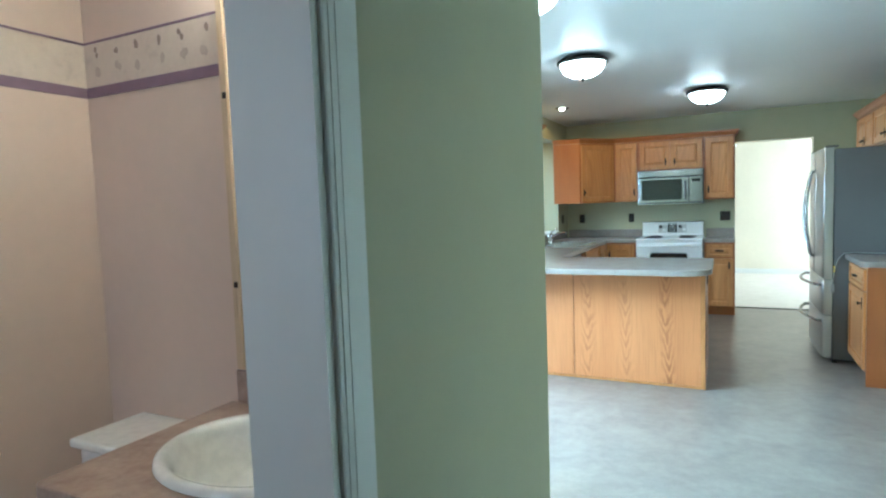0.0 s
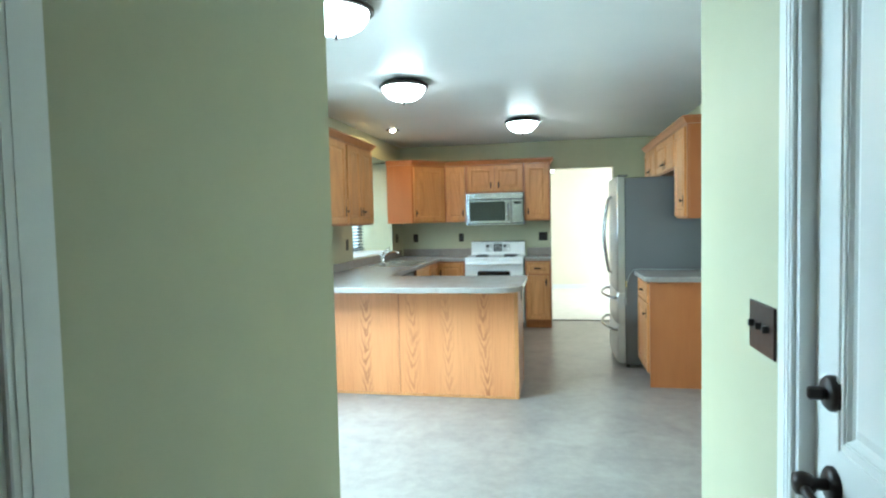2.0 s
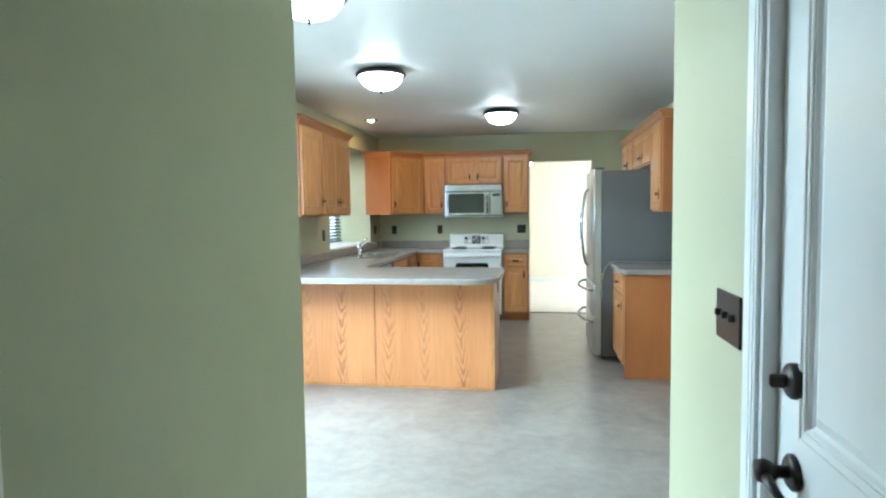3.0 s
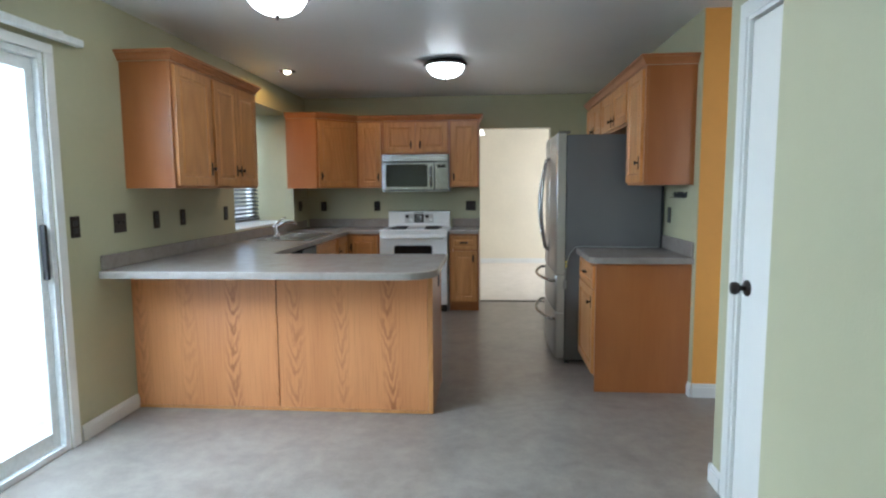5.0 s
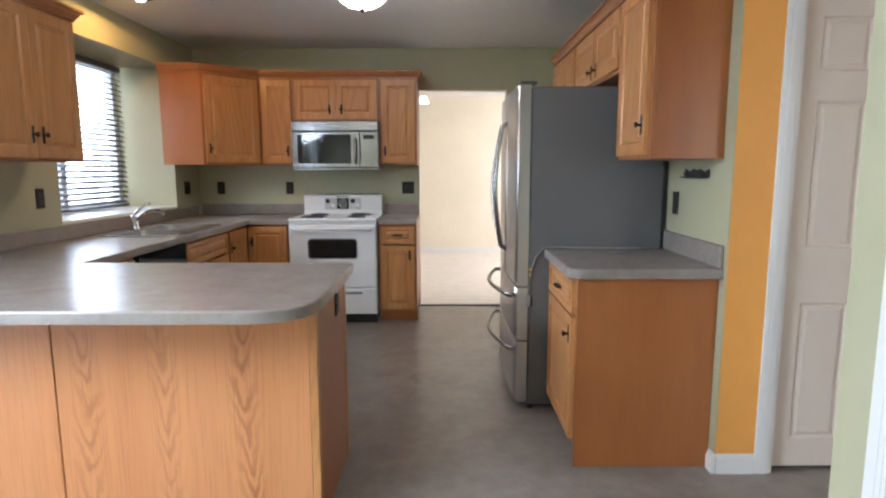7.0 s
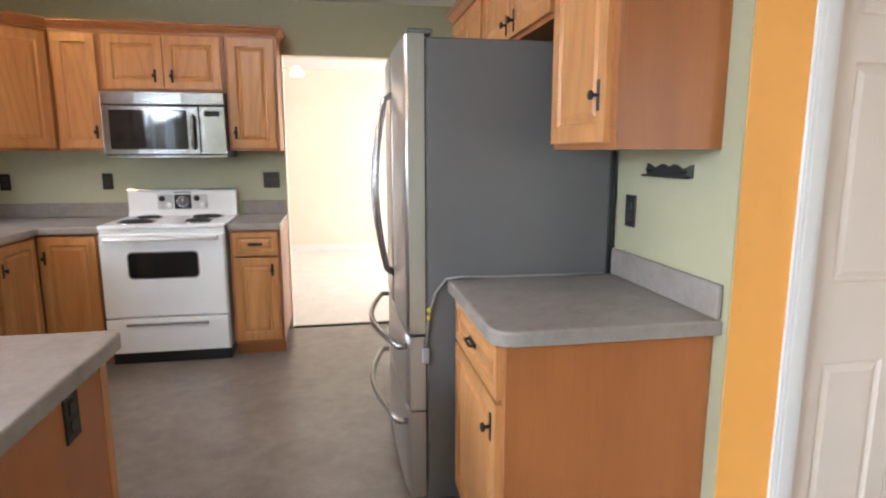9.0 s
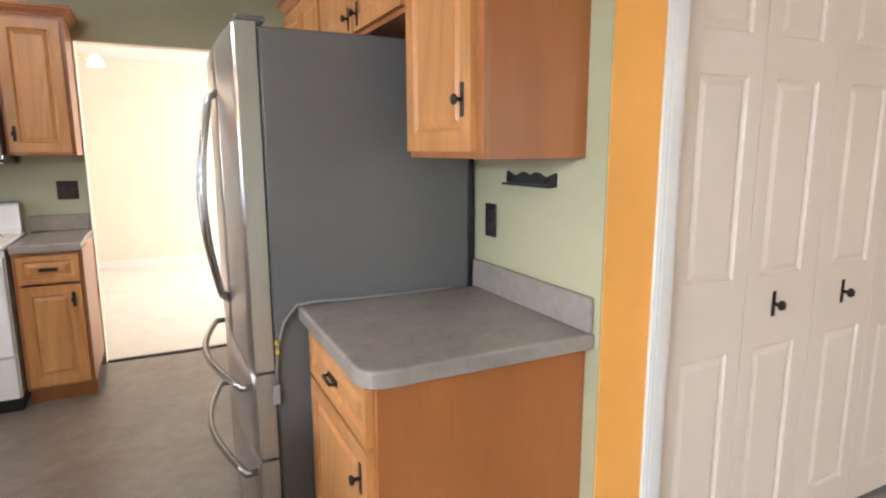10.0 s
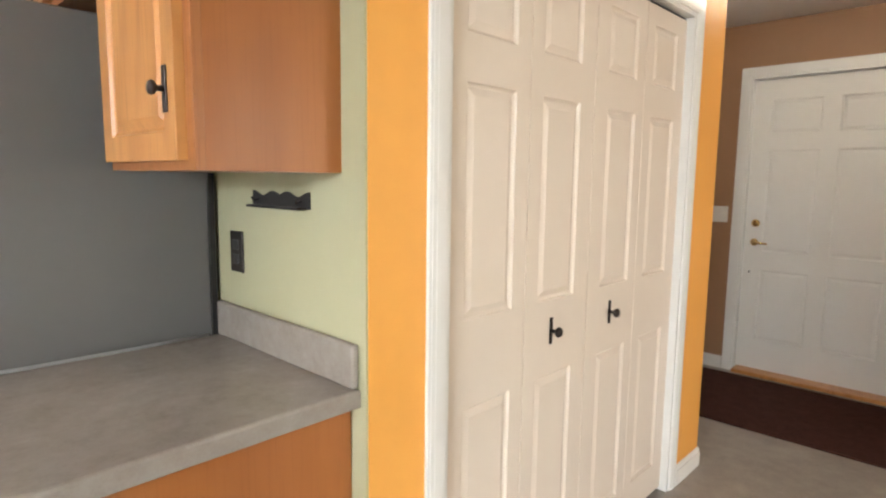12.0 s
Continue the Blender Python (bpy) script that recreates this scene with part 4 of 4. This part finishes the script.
crown([(R, 7.302), (EX, 7.302), (EX, 5.118), (R, 5.118)], "oak crown moulding on the east cabinets")

# base cabinets
BH, TOE = 0.872, 0.10
BX = -0.605
DB = BX - L
t = thing("dishwasher", pose(BX, 5.77, 0, 0, 0, EASTWARD), "black dishwasher built in under the counter", "dishwasher")
part("tub", box(B(), 0.003, 0.597, 0.0, DB, 0.1, BH - 0.003), BLACK, t)
d = part("door", box(B(), 0.005, 0.595, -0.025, -0.001, 0.105, 0.72, 0.004), BLACK, t)
part("control_panel", box(B(), 0.005, 0.595, -0.028, -0.001, 0.724, BH - 0.006, 0.004), BLACK_GLASS, t)
part("handle", tube(B(), [(0.1, -0.025, 0.69), (0.1, -0.05, 0.69), (0.5, -0.05, 0.69), (0.5, -0.025, 0.69)], 0.009, 8), BLACK, d)
part("kick_plate", box(B(), 0.005, 0.595, 0.05, 0.06, 0, 0.099), BLACK, t)
cabinet("base_cabinet", pose(BX, 5.245, 0, 0, 0, EASTWARD), 0.522, BH, DB, [("drawer", 0.02, 0.502, 0.70, 0.85, 0.26, 0.775), ("door", 0.02, 0.502, 0.12, 0.685, 0.46, 0.6)], "golden oak base cabinet beside the dishwasher", "base cabinet", "oak base cabinets", TOE)
cabinet("base_cabinet", pose(BX, 6.373, 0, 0, 0, EASTWARD), 0.764, BH, DB, [("false_front", 0.02, 0.744, 0.70, 0.85, 0, 0), ("door", 0.02, 0.379, 0.12, 0.685, 0.35, 0.6), ("door", 0.385, 0.744, 0.12, 0.685, 0.415, 0.6)], "golden oak sink base cabinet", "base cabinet", "oak base cabinets", TOE)
cabinet("base_cabinet", pose(BX, 7.139, 0, 0, 0, EASTWARD), 0.44, BH, DB, [("door", 0.02, 0.42, 0.12, 0.85, 0.05, 0.72)], "golden oak corner base cabinet", "base cabinet", "oak base cabinets", TOE)
BY = 7.60
cabinet("base_cabinet", pose(BX + 0.003, BY, 0), 0.365, BH, N - BY, [("door", 0.02, 0.345, 0.12, 0.85, 0.05, 0.72)], "golden oak base cabinet between corner and stove", "base cabinet", "oak base cabinets", TOE)
cabinet("base_cabinet", pose(0.545, BY, 0), 0.325, BH, N - BY, [("drawer", 0.02, 0.305, 0.70, 0.85, 0.162, 0.775), ("door", 0.02, 0.305, 0.12, 0.685, 0.265, 0.60)], "narrow golden oak base cabinet between stove and doorway", "base cabinet", "oak base cabinets", TOE)
SX = 1.69
side = cabinet("base_cabinet", pose(SX, 5.70, 0, 0, 0, WESTWARD), 0.60, BH, R - SX, [("drawer", 0.02, 0.58, 0.70, 0.85, 0.30, 0.775), ("door", 0.02, 0.58, 0.12, 0.685, 0.53, 0.60)], "golden oak base cabinet beside the refrigerator", "base cabinet", "oak base cabinets", TOE)
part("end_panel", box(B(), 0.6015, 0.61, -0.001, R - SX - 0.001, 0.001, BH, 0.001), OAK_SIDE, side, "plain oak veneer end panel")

# peninsula
PX, PY = 0.65, 4.64
t = thing("peninsula_cabinet", pose(0, 0, 0), "oak veneered peninsula with plain back panels", "peninsula")
part("carcass", box(B(), L + 0.001, PX - 0.012, PY + 0.012, 5.24, 0.002, BH), OAK_SIDE, t)
for x0, x1 in ((L + 0.001, -0.312), (-0.306, PX - 0.032)):
    part("back_panel", box(B(), x0, x1, PY, PY + 0.011, 0.022, BH - 0.002, 0.0015), OAK_PANEL, t, "oak veneer panel with cathedral grain")
part("corner_post", box(B(), PX - 0.031, PX, PY - 0.003, PY + 0.028, 0.002, BH - 0.002, 0.003), OAK, t)
part("base_strip", box(B(), L + 0.001, PX - 0.032, PY - 0.007, PY + 0.004, 0.002, 0.021, 0.002), OAK, t)
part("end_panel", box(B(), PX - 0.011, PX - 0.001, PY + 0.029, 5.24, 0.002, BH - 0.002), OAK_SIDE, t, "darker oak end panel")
part("end_stile", box(B(), PX - 0.006, PX + 0.002, 5.20, 5.241, 0.003, BH - 0.003, 0.001), OAK, t)
plate(pose(PX - 0.001, 5.03, 0.785, 0, 0, EASTWARD), "o", "dark bronze outlet plate on the peninsula end")

# worktops
CT0, CT1 = BH + 0.001, 0.914
FRONT = 4.335
sink = rounded([(-1.09, 6.30), (-0.64, 6.30), (-0.64, 7.10), (-1.09, 7.10)], [0.04] * 4, 4)
outline = rounded([(L + 0.001, FRONT), (0.695, FRONT), (0.695, 5.265), (BX + 0.035, 5.265), (BX + 0.035, BY - 0.035), (MW0 + 0.002, BY - 0.035), (MW0 + 0.002, N - 0.001), (L + 0.001, N - 0.001)], [0.03, 0.21, 0.04, 0.02, 0.02, 0, 0, 0], 10)
t = thing("worktop", pose(0, 0, 0), "grey mottled laminate worktop over peninsula and sink run", "worktop")
part("top", slab(B(), outline, CT0, CT1, 0.007, [[(p.x, p.y) for p in sink]]), LAMINATE, t)
part("backsplash", box(B(), L + 0.0015, L + 0.02, 4.37, WIN[0] + 1.95, CT1 + 0.001, CT1 + 0.086, 0.004), LAMINATE, t)
part("backsplash", box(B(), L + 0.021, MW0, N - 0.02, N - 0.0015, CT1 + 0.001, CT1 + 0.1, 0.004), LAMINATE, t)
t = thing("worktop", pose(0, 0, 0), "short grey laminate worktop between stove and doorway", "worktop")
part("top", slab(B(), rounded([(0.544, BY - 0.035), (0.872, BY - 0.035), (0.872, N - 0.001), (0.544, N - 0.001)], [0, 0.01, 0, 0], 4), CT0, CT1, 0.007), LAMINATE, t)
part("backsplash", box(B(), 0.545, 0.870, N - 0.02, N - 0.0015, CT1 + 0.001, CT1 + 0.1, 0.004), LAMINATE, t)
t = thing("worktop", pose(0, 0, 0), "grey laminate worktop beside the refrigerator", "worktop")
part("top", slab(B(), rounded([(SX - 0.045, 5.055), (R - 0.001, 5.055), (R - 0.001, 5.705), (SX - 0.045, 5.705)], [0.075, 0, 0, 0.01], 10), CT0, CT1, 0.007), LAMINATE, t)
part("backsplash", box(B(), R - 0.021, R - 0.0015, 5.06, 5.70, CT1 + 0.001, CT1 + 0.1, 0.004), LAMINATE, t)

# sink and tap
t = thing("sink", pose(0, 0, CT1), "double-bowl stainless steel drop-in sink", "sink")
bm = B()
rim = [Vector(p) for p in rounded([(-1.115, 6.275), (-0.615, 6.275), (-0.615, 7.125), (-1.115, 7.125)], [0.05] * 4, 4)]
bowls = [rounded([(-1.03, a), (-0.66, a), (-0.66, b), (-1.03, b)], [0.06] * 4, 4) for a, b in ((6.325, 6.68), (6.72, 7.075))]
slab(bm, rim, 0.0005, 0.006, 0.004, [[(p.x, p.y) for p in b] for b in bowls])
part("rim", bm, SINK_STEEL, t)
for b in bowls:
    bm = B()
    c = sum((Vector(p) for p in b), Vector((0, 0))) / len(b)
    rings = [[bm.verts.new((c.x + (p.x - c.x) * k, c.y + (p.y - c.y) * k, z)) for p in b] for k, z in ((0.999, 0.004), (0.97, -0.14), (0.90, -0.165), (0.12, -0.17))]
    for r0, r1 in zip(rings, rings[1:]):
        for k in range(len(r0)):
            bm.faces.new((r0[k], r0[(k + 1) % len(r0)], r1[(k + 1) % len(r1)], r1[k])).smooth = True
    bm.faces.new(rings[-1])
    part("bowl", bm, SINK_STEEL, t)
t = thing("tap", pose(-1.075, 6.69, CT1 + 0.006), "chrome single-lever kitchen tap", "tap")
part("base", lathe(B(), [(0, 0), (0.032, 0), (0.03, 0.012), (0.024, 0.03), (0.023, 0.09), (0.02, 0.105), (0, 0.11)], 20), CHROME, t)
part("spout", tube(B(), [(0.0, 0, 0.06), (0.04, 0, 0.10), (0.10, 0, 0.135), (0.17, 0, 0.14), (0.20, 0, 0.125), (0.205, 0, 0.105)], [0.016, 0.015, 0.013, 0.012, 0.012, 0.012], 12), CHROME, t)
part("lever", tube(B(), [(0, 0, 0.105), (0.02, 0.02, 0.14), (0.08, 0.07, 0.185)], [0.012, 0.009, 0.006], 10), CHROME, t)

# ---- stove ----
t = thing("stove", pose(0.151, 7.565, 0), "white electric coil stove with black oven window", "stove")
w = 0.376
part("body", box(B(), -w, w, 0.0, 0.62, 0.085, 0.895, 0.004), ENAMEL, t)
part("kick", box(B(), -w + 0.01, w - 0.01, 0.03, 0.6, 0.0, 0.084), BLACK, t, "black kick plate")
part("cooktop", box(B(), -w - 0.002, w + 0.002, -0.02, 0.62, 0.896, 0.921, 0.008, 2), ENAMEL, t)
d = part("oven_door", box(B(), -w + 0.004, w - 0.004, -0.032, -0.001, 0.325, 0.865, 0.01, 2), ENAMEL, t)
trim = part("window_trim", tablet(B(), -0.213, 0.213, -0.0335, -0.0325, 0.577, 0.753, 0.035), FRIDGE_SIDE, d, "thin grey window trim")
part("oven_window", tablet(B(), -0.205, 0.205, -0.0345, -0.0336, 0.585, 0.745, 0.03), BLACK_GLASS, trim, "black glass oven window")
part("oven_handle", tube(B(), [(-0.33, -0.03, 0.835), (-0.33, -0.068, 0.838), (0.33, -0.068, 0.838), (0.33, -0.03, 0.835)], 0.013, 10), ENAMEL, d)
dr = part("drawer", box(B(), -w + 0.004, w - 0.004, -0.032, -0.001, 0.09, 0.318, 0.008, 2), ENAMEL, t)
part("drawer_handle", box(B(), -0.25, 0.25, -0.05, -0.033, 0.272, 0.29, 0.005), CHROME, dr)
bm = B()
guard = [(0.515, 0.922), (0.540, 0.955), (0.540, 1.085), (0.552, 1.097), (0.615, 1.100), (0.615, 0.922)]
ends = [[bm.verts.new((x, y, z)) for y, z in guard] for x in (-w + 0.01, w - 0.01)]
for k in range(6):
    bm.faces.new((ends[0][k], ends[0][(k + 1) % 6], ends[1][(k + 1) % 6], ends[1][k]))
bm.faces.new(ends[0])
bm.faces.new(ends[1][::-1])
bg = part("back_guard", bm, ENAMEL, t)
part("guard_trim", box(B(), -w + 0.006, w - 0.006, 0.534, 0.618, 1.1005, 1.114, 0.005, 2), CHROME, bg)
part("guard_vent", box(B(), -0.06, 0.06, 0.5365, 0.5385, 1.083, 1.090), BLACK, bg)
for x in (-0.118, 0.118):
    plate = part("control_plate", box(B(), x - 0.052, x + 0.052, 0.533, 0.5385, 0.968, 1.072, 0.003), STEEL_V, bg, "grey metal knob plate")
    for dz, dx in ((0.024, -0.022), (-0.024, 0.022)):
        m = Matrix.Translation((x + dx, 0.5325, 1.02 + dz)) @ Matrix.Rotation(radians(90), 4, "X")
        part("control_knob", lathe(B(), [(0, 0), (0.021, 0), (0.021, 0.004), (0.017, 0.006), (0.015, 0.018), (0, 0.019)], 18, m), BLACK if dx < 0 else ENAMEL, plate)
dial = part("clock_panel", box(B(), -0.058, 0.058, 0.533, 0.5385, 0.968, 1.072, 0.003), BLACK, bg, "dark clock panel")
m = Matrix.Translation((0, 0.5325, 1.022)) @ Matrix.Rotation(radians(90), 4, "X")
part("clock_rim", lathe(B(), [(0.034, 0), (0.042, 0), (0.042, 0.005), (0.037, 0.007), (0.034, 0.004)], 26, m), CHROME, dial)
part("clock_face", lathe(B(), [(0, 0.003), (0.033, 0.003), (0.033, 0)], 26, m), FRIDGE_SIDE, dial)
part("clock_pointer", box(B(), -0.003, 0.003, 0.527, 0.529, 1.022, 1.046), PLATE_WHITE, dial)
for x, y, r in ((-0.19, 0.13, 0.105), (0.19, 0.13, 0.085), (-0.19, 0.39, 0.085), (0.19, 0.39, 0.105)):
    m = Matrix.Translation((x, y, 0.9215))
    pan = part("drip_pan", lathe(B(), [(r + 0.012, 0.0), (r + 0.012, 0.004), (r, 0.003), (r * 0.8, 0.0008), (0, 0.0008)], 28, m), CHROME, t)
    pts = [(x + (0.018 + (r - 0.022) * k / 90) * math.cos(k * 0.28), y + (0.018 + (r - 0.022) * k / 90) * math.sin(k * 0.28), 0.931) for k in range(91)]
    part("coil", tube(B(), pts, 0.005, 6), IRON, pan, "black heating coil")

# ---- microwave ----
t = thing("microwave", pose((MW0 + MW1) / 2, 7.80, MWZ0), "stainless steel over-range microwave", "microwave")
w, h = 0.380, MWZ1 - MWZ0 - 0.002
part("case", box(B(), -w, w, 0.022, N - 7.80 - 0.001, 0.004, h), BLACK, t)
part("vent_strip", box(B(), -w, w, 0.0, 0.021, h - 0.085, h, 0.006, 2), STEEL, t)
d = part("door", box(B(), -w, 0.215, 0.0, 0.021, 0.022, h - 0.089, 0.006, 2), STEEL, t)
part("door_window", tablet(B(), -0.335, 0.140, -0.003, -0.0005, 0.055, h - 0.115, 0.014), BLACK_GLASS, d, "dark glass window")
part("door_handle", tube(B(), [(0.178, 0.001, 0.06), (0.178, -0.035, 0.075), (0.178, -0.042, 0.165), (0.178, -0.035, 0.26), (0.178, 0.001, 0.275)], 0.011, 10), STEEL, d)
p = part("control_panel", box(B(), 0.218, w, 0.0, 0.021, 0.022, h - 0.089, 0.006, 2), STEEL, t)
part("display", box(B(), 0.25, 0.345, -0.002, -0.0003, h - 0.155, h - 0.12, 0.001), BLACK_GLASS, p)
for r in range(4):
    for c in range(3):
        part("button", box(B(), 0.252 + c * 0.032, 0.276 + c * 0.032, -0.0018, -0.0003, 0.06 + r * 0.035, 0.08 + r * 0.035), STEEL, p)
part("badge", box(B(), -0.02, 0.02, -0.002, -0.0003, h - 0.055, h - 0.035, 0.001), CHROME, t)
part("bottom_lip", box(B(), -w, w, 0.004, 0.021, 0.0, 0.02, 0.004), STEEL, t)

# ---- refrigerator ----
t = thing("refrigerator", pose(1.487, 6.175, 0, 0, 0, WESTWARD), "stainless french-door refrigerator with grey sides", "refrigerator")
w = 0.454
part("case", box(B(), -w, w, 0.085, R - 1.487 - 0.015, 0.03, 1.765, 0.006), FRIDGE_SIDE, t, "grey textured case")
part("grille", box(B(), -w + 0.01, w - 0.01, 0.085, 0.12, 0.003, 0.040), BLACK, t)


def fridge_front(x0, x1, z0, z1):
    """A front with rounded outer edges, bowed a little."""
    bm = B()
    n = 10
    rings = []
    for i in range(n + 1):
        f = i / n
        x = x0 + (x1 - x0) * f
        edge = min(f, 1 - f) * (x1 - x0)
        y = 0.012 - 0.012 * math.sin(math.pi * (x + w) / (2 * w)) + (0.008 * (1 - edge / 0.02) ** 2 if edge < 0.02 else 0)
        rings.append([bm.verts.new(p) for p in ((x, y + 0.004, z0), (x, y, z0 + 0.004), (x, y, z1 - 0.004), (x, y + 0.004, z1), (x, 0.078, z1), (x, 0.078, z0))])
    for a, b in zip(rings, rings[1:]):
        for k in range(6):
            f = bm.faces.new((a[k], a[(k + 1) % 6], b[(k + 1) % 6], b[k]))
            f.smooth = k == 1
    bm.faces.new(rings[0])
    bm.faces.new(rings[-1][::-1])
    return bm


for x0, x1, kx in ((-w, -0.003, -0.045), (0.003, w, 0.045)):
    d = part("door", fridge_front(x0, x1, 0.705, 1.775), STEEL_V, t, "brushed stainless door")
    pts = [(kx * 0.7, 0.004, 0.85)] + [(kx * (0.7 + 1.3 * math.sin(math.pi * k / 12)), -0.028 - 0.045 * math.sin(math.pi * k / 12), 0.87 + 0.72 * k / 12) for k in range(13)] + [(kx * 0.7, 0.004, 1.61)]
    part("handle", tube(B(), pts, 0.0125, 10), HANDLE_STEEL, d, "arched steel bar handle")
for z0, z1 in ((0.405, 0.695), (0.045, 0.395)):
    d = part("drawer", fridge_front(-w, w, z0, z1), STEEL_V, t, "brushed stainless drawer")
    pts = [(-0.42, 0.012, z1 - 0.045)] + [(-0.42 + 0.84 * k / 14, -0.022 - 0.075 * math.sin(math.pi * k / 14), z1 - 0.045) for k in range(15)] + [(0.42, 0.012, z1 - 0.045)]
    part("handle", tube(B(), pts, 0.012, 10), HANDLE_STEEL, d, "arched steel bar handle")
for x in (-w + 0.045, w - 0.045):
    part("hinge_cap", box(B(), x - 0.04, x + 0.04, 0.02, 0.11, 1.776, 1.794, 0.006), FRIDGE_SIDE, t)
part("door_gasket", box(B(), -w + 0.012, w - 0.012, 0.0785, 0.0845, 0.09, 1.76), BLACK, t)
solo("filler_strip", box(B(), R - 0.03, R - 0.012, 5.708, 5.719, 0.003, 1.38), BLACK, "black filler strip behind the refrigerator", "strip")

# loose cable over the side counter
bm = tube(B(), [(R - 0.05, 5.695, CT1 + 0.004), (2.05, 5.69, CT1 + 0.005), (1.80, 5.688, CT1 + 0.008), (1.70, 5.69, CT1 + 0.012), (1.64, 5.70, CT1 + 0.004), (1.60, 5.708, CT1 - 0.05), (1.575, 5.71, CT1 - 0.14), (1.565, 5.711, CT1 - 0.26)], 0.0045, 8)
t = thing("power_cable", pose(0, 0, 0), "grey cable lying over the side counter", "cable")
part("cord", bm, CABLE, t)
for lift in (0.0, 0.03):
    part("tag", box(B(), 1.568, 1.580, 5.702, 5.7085, CT1 - 0.150 + lift, CT1 - 0.134 + lift, 0.001), YELLOW, t, "yellow tag")
part("plug", box(B(), 1.553, 1.579, 5.702, 5.719, CT1 - 0.32, CT1 - 0.255, 0.004), CABLE, t)

# ---- bathroom ----
VZ = 0.850
t = thing("vanity", pose(0, 0, 0), "bathroom vanity with tan mottled top", "vanity")
part("cabinet", box(B(), -0.525, 0.16, 0.815, BATH_N - 0.021, 0.0, VZ - 0.16), OAK_SIDE, t)
part("apron", box(B(), -0.525, 0.16, 0.815, 0.833, VZ - 0.159, VZ - 0.036), OAK_SIDE, t)
part("end_panel", box(B(), -0.525, -0.509, 0.834, BATH_N - 0.021, VZ - 0.159, VZ - 0.036), OAK_SIDE, t)
basin = [Vector((-0.19 + 0.235 * math.cos(a), 1.09 + 0.20 * math.sin(a))) for a in (2 * math.pi * k / 32 for k in range(32))]
part("top", slab(B(), rounded([(-0.552, 0.775), (0.163, 0.775), (0.163, BATH_N - 0.021), (-0.552, BATH_N - 0.021)], [0.02, 0, 0, 0], 5), VZ - 0.035, VZ, 0.006, [[(p.x, p.y) for p in basin]]), BATH_TOP, t)
part("splash", box(B(), -0.515, 0.163, BATH_N - 0.036, BATH_N - 0.0205, VZ + 0.001, VZ + 0.10, 0.003), BATH_TOP, t)
bm = B()
rings = [[bm.verts.new((-0.19 + (0.235 + g) * k * math.cos(a), 1.09 + (0.20 + g) * k * math.sin(a), VZ + z)) for a in (2 * math.pi * j / 40 for j in range(40))] for g, k, z in ((0.025, 1, 0.002), (0.022, 1, 0.014), (0.012, 1, 0.019), (-0.004, 1, 0.014), (-0.012, 0.98, -0.01), (-0.01, 0.85, -0.08), (0, 0.5, -0.125), (0, 0.1, -0.135))]
for a, b in zip(rings, rings[1:]):
    for k in range(40):
        bm.faces.new((a[k], a[(k + 1) % 40], b[(k + 1) % 40], b[k])).smooth = True
bm.faces.new(rings[-1])
part("basin", bm, PORCELAIN, t, "white oval porcelain basin")
part("tap", tube(B(), [(-0.19, 1.315, VZ + 0.001), (-0.19, 1.315, VZ + 0.07), (-0.19, 1.27, VZ + 0.10), (-0.19, 1.22, VZ + 0.085)], [0.018, 0.013, 0.011, 0.01], 12), CHROME, t)
for x in (-0.29, -0.09):
    part("tap_handle", lathe(B(), [(0, 0), (0.022, 0), (0.018, 0.03), (0.024, 0.045), (0, 0.052)], 16, Matrix.Translation((x, 1.315, VZ + 0.001))), CHROME, t)
t = thing("toilet", pose(0, 0, 0), "white toilet beside the vanity", "toilet")
part("tank", box(B(), -0.952, -0.567, 1.108, BATH_N - 0.025, 0.37, 0.735, 0.02, 3), PORCELAIN, t)
part("tank_lid", box(B(), -0.962, -0.557, 1.088, BATH_N - 0.022, 0.736, 0.765, 0.01, 3), PORCELAIN, t)
lid = lathe(B(), [(0, 0.0), (0.11, 0.0), (0.13, 0.18), (0.185, 0.33), (0.20, 0.38), (0.17, 0.385), (0, 0.385)], 28)
bmesh.ops.transform(lid, matrix=Matrix.Translation((-0.76, 0.87, 0)) @ Matrix.Diagonal((0.95, 1.25, 1, 1)), verts=lid.verts[:])
part("bowl", lid, PORCELAIN, t)
part("flush_lever", tube(B(), [(-0.90, 1.108, 0.68), (-0.90, 1.088, 0.68), (-0.83, 1.083, 0.675)], 0.006, 8), CHROME, t)
t = thing("vanity_mirror", pose(0, BATH_N - 0.021, 0), "pale wood framed bathroom mirror", "mirror")
for x0, x1, z0, z1 in ((-0.493, -0.463, 0.958, 2.02), (0.10, 0.14, 0.958, 2.02), (-0.463, 0.10, 0.958, 0.998), (-0.463, 0.10, 1.98, 2.02)):
    part("frame", box(B(), x0, x1, -0.032, -0.001, z0, z1, 0.004), PALE_WOOD, t)
part("glass", box(B(), -0.463, 0.10, -0.012, -0.002, 0.998, 1.98), MIRROR, t)
for z in (1.20, 1.735):
    part("clip", box(B(), -0.479, -0.465, -0.038, -0.0325, z, z + 0.018, 0.002), BRONZE, t)
t = thing("vanity_light", pose(-0.17, BATH_N - 0.021, 2.15), "lit bathroom vanity light bar", "wall light")
part("bar", box(B(), -0.3, 0.3, -0.03, -0.001, -0.05, 0.05, 0.004), CHROME, t)
for x in (-0.2, 0.0, 0.2):
    part("bulb", lathe(B(), [(0, -0.05), (0.03, -0.04), (0.045, 0), (0.03, 0.04), (0, 0.05)], 18, Matrix.Translation((x, -0.075, 0))), VANITY_BULB, t)
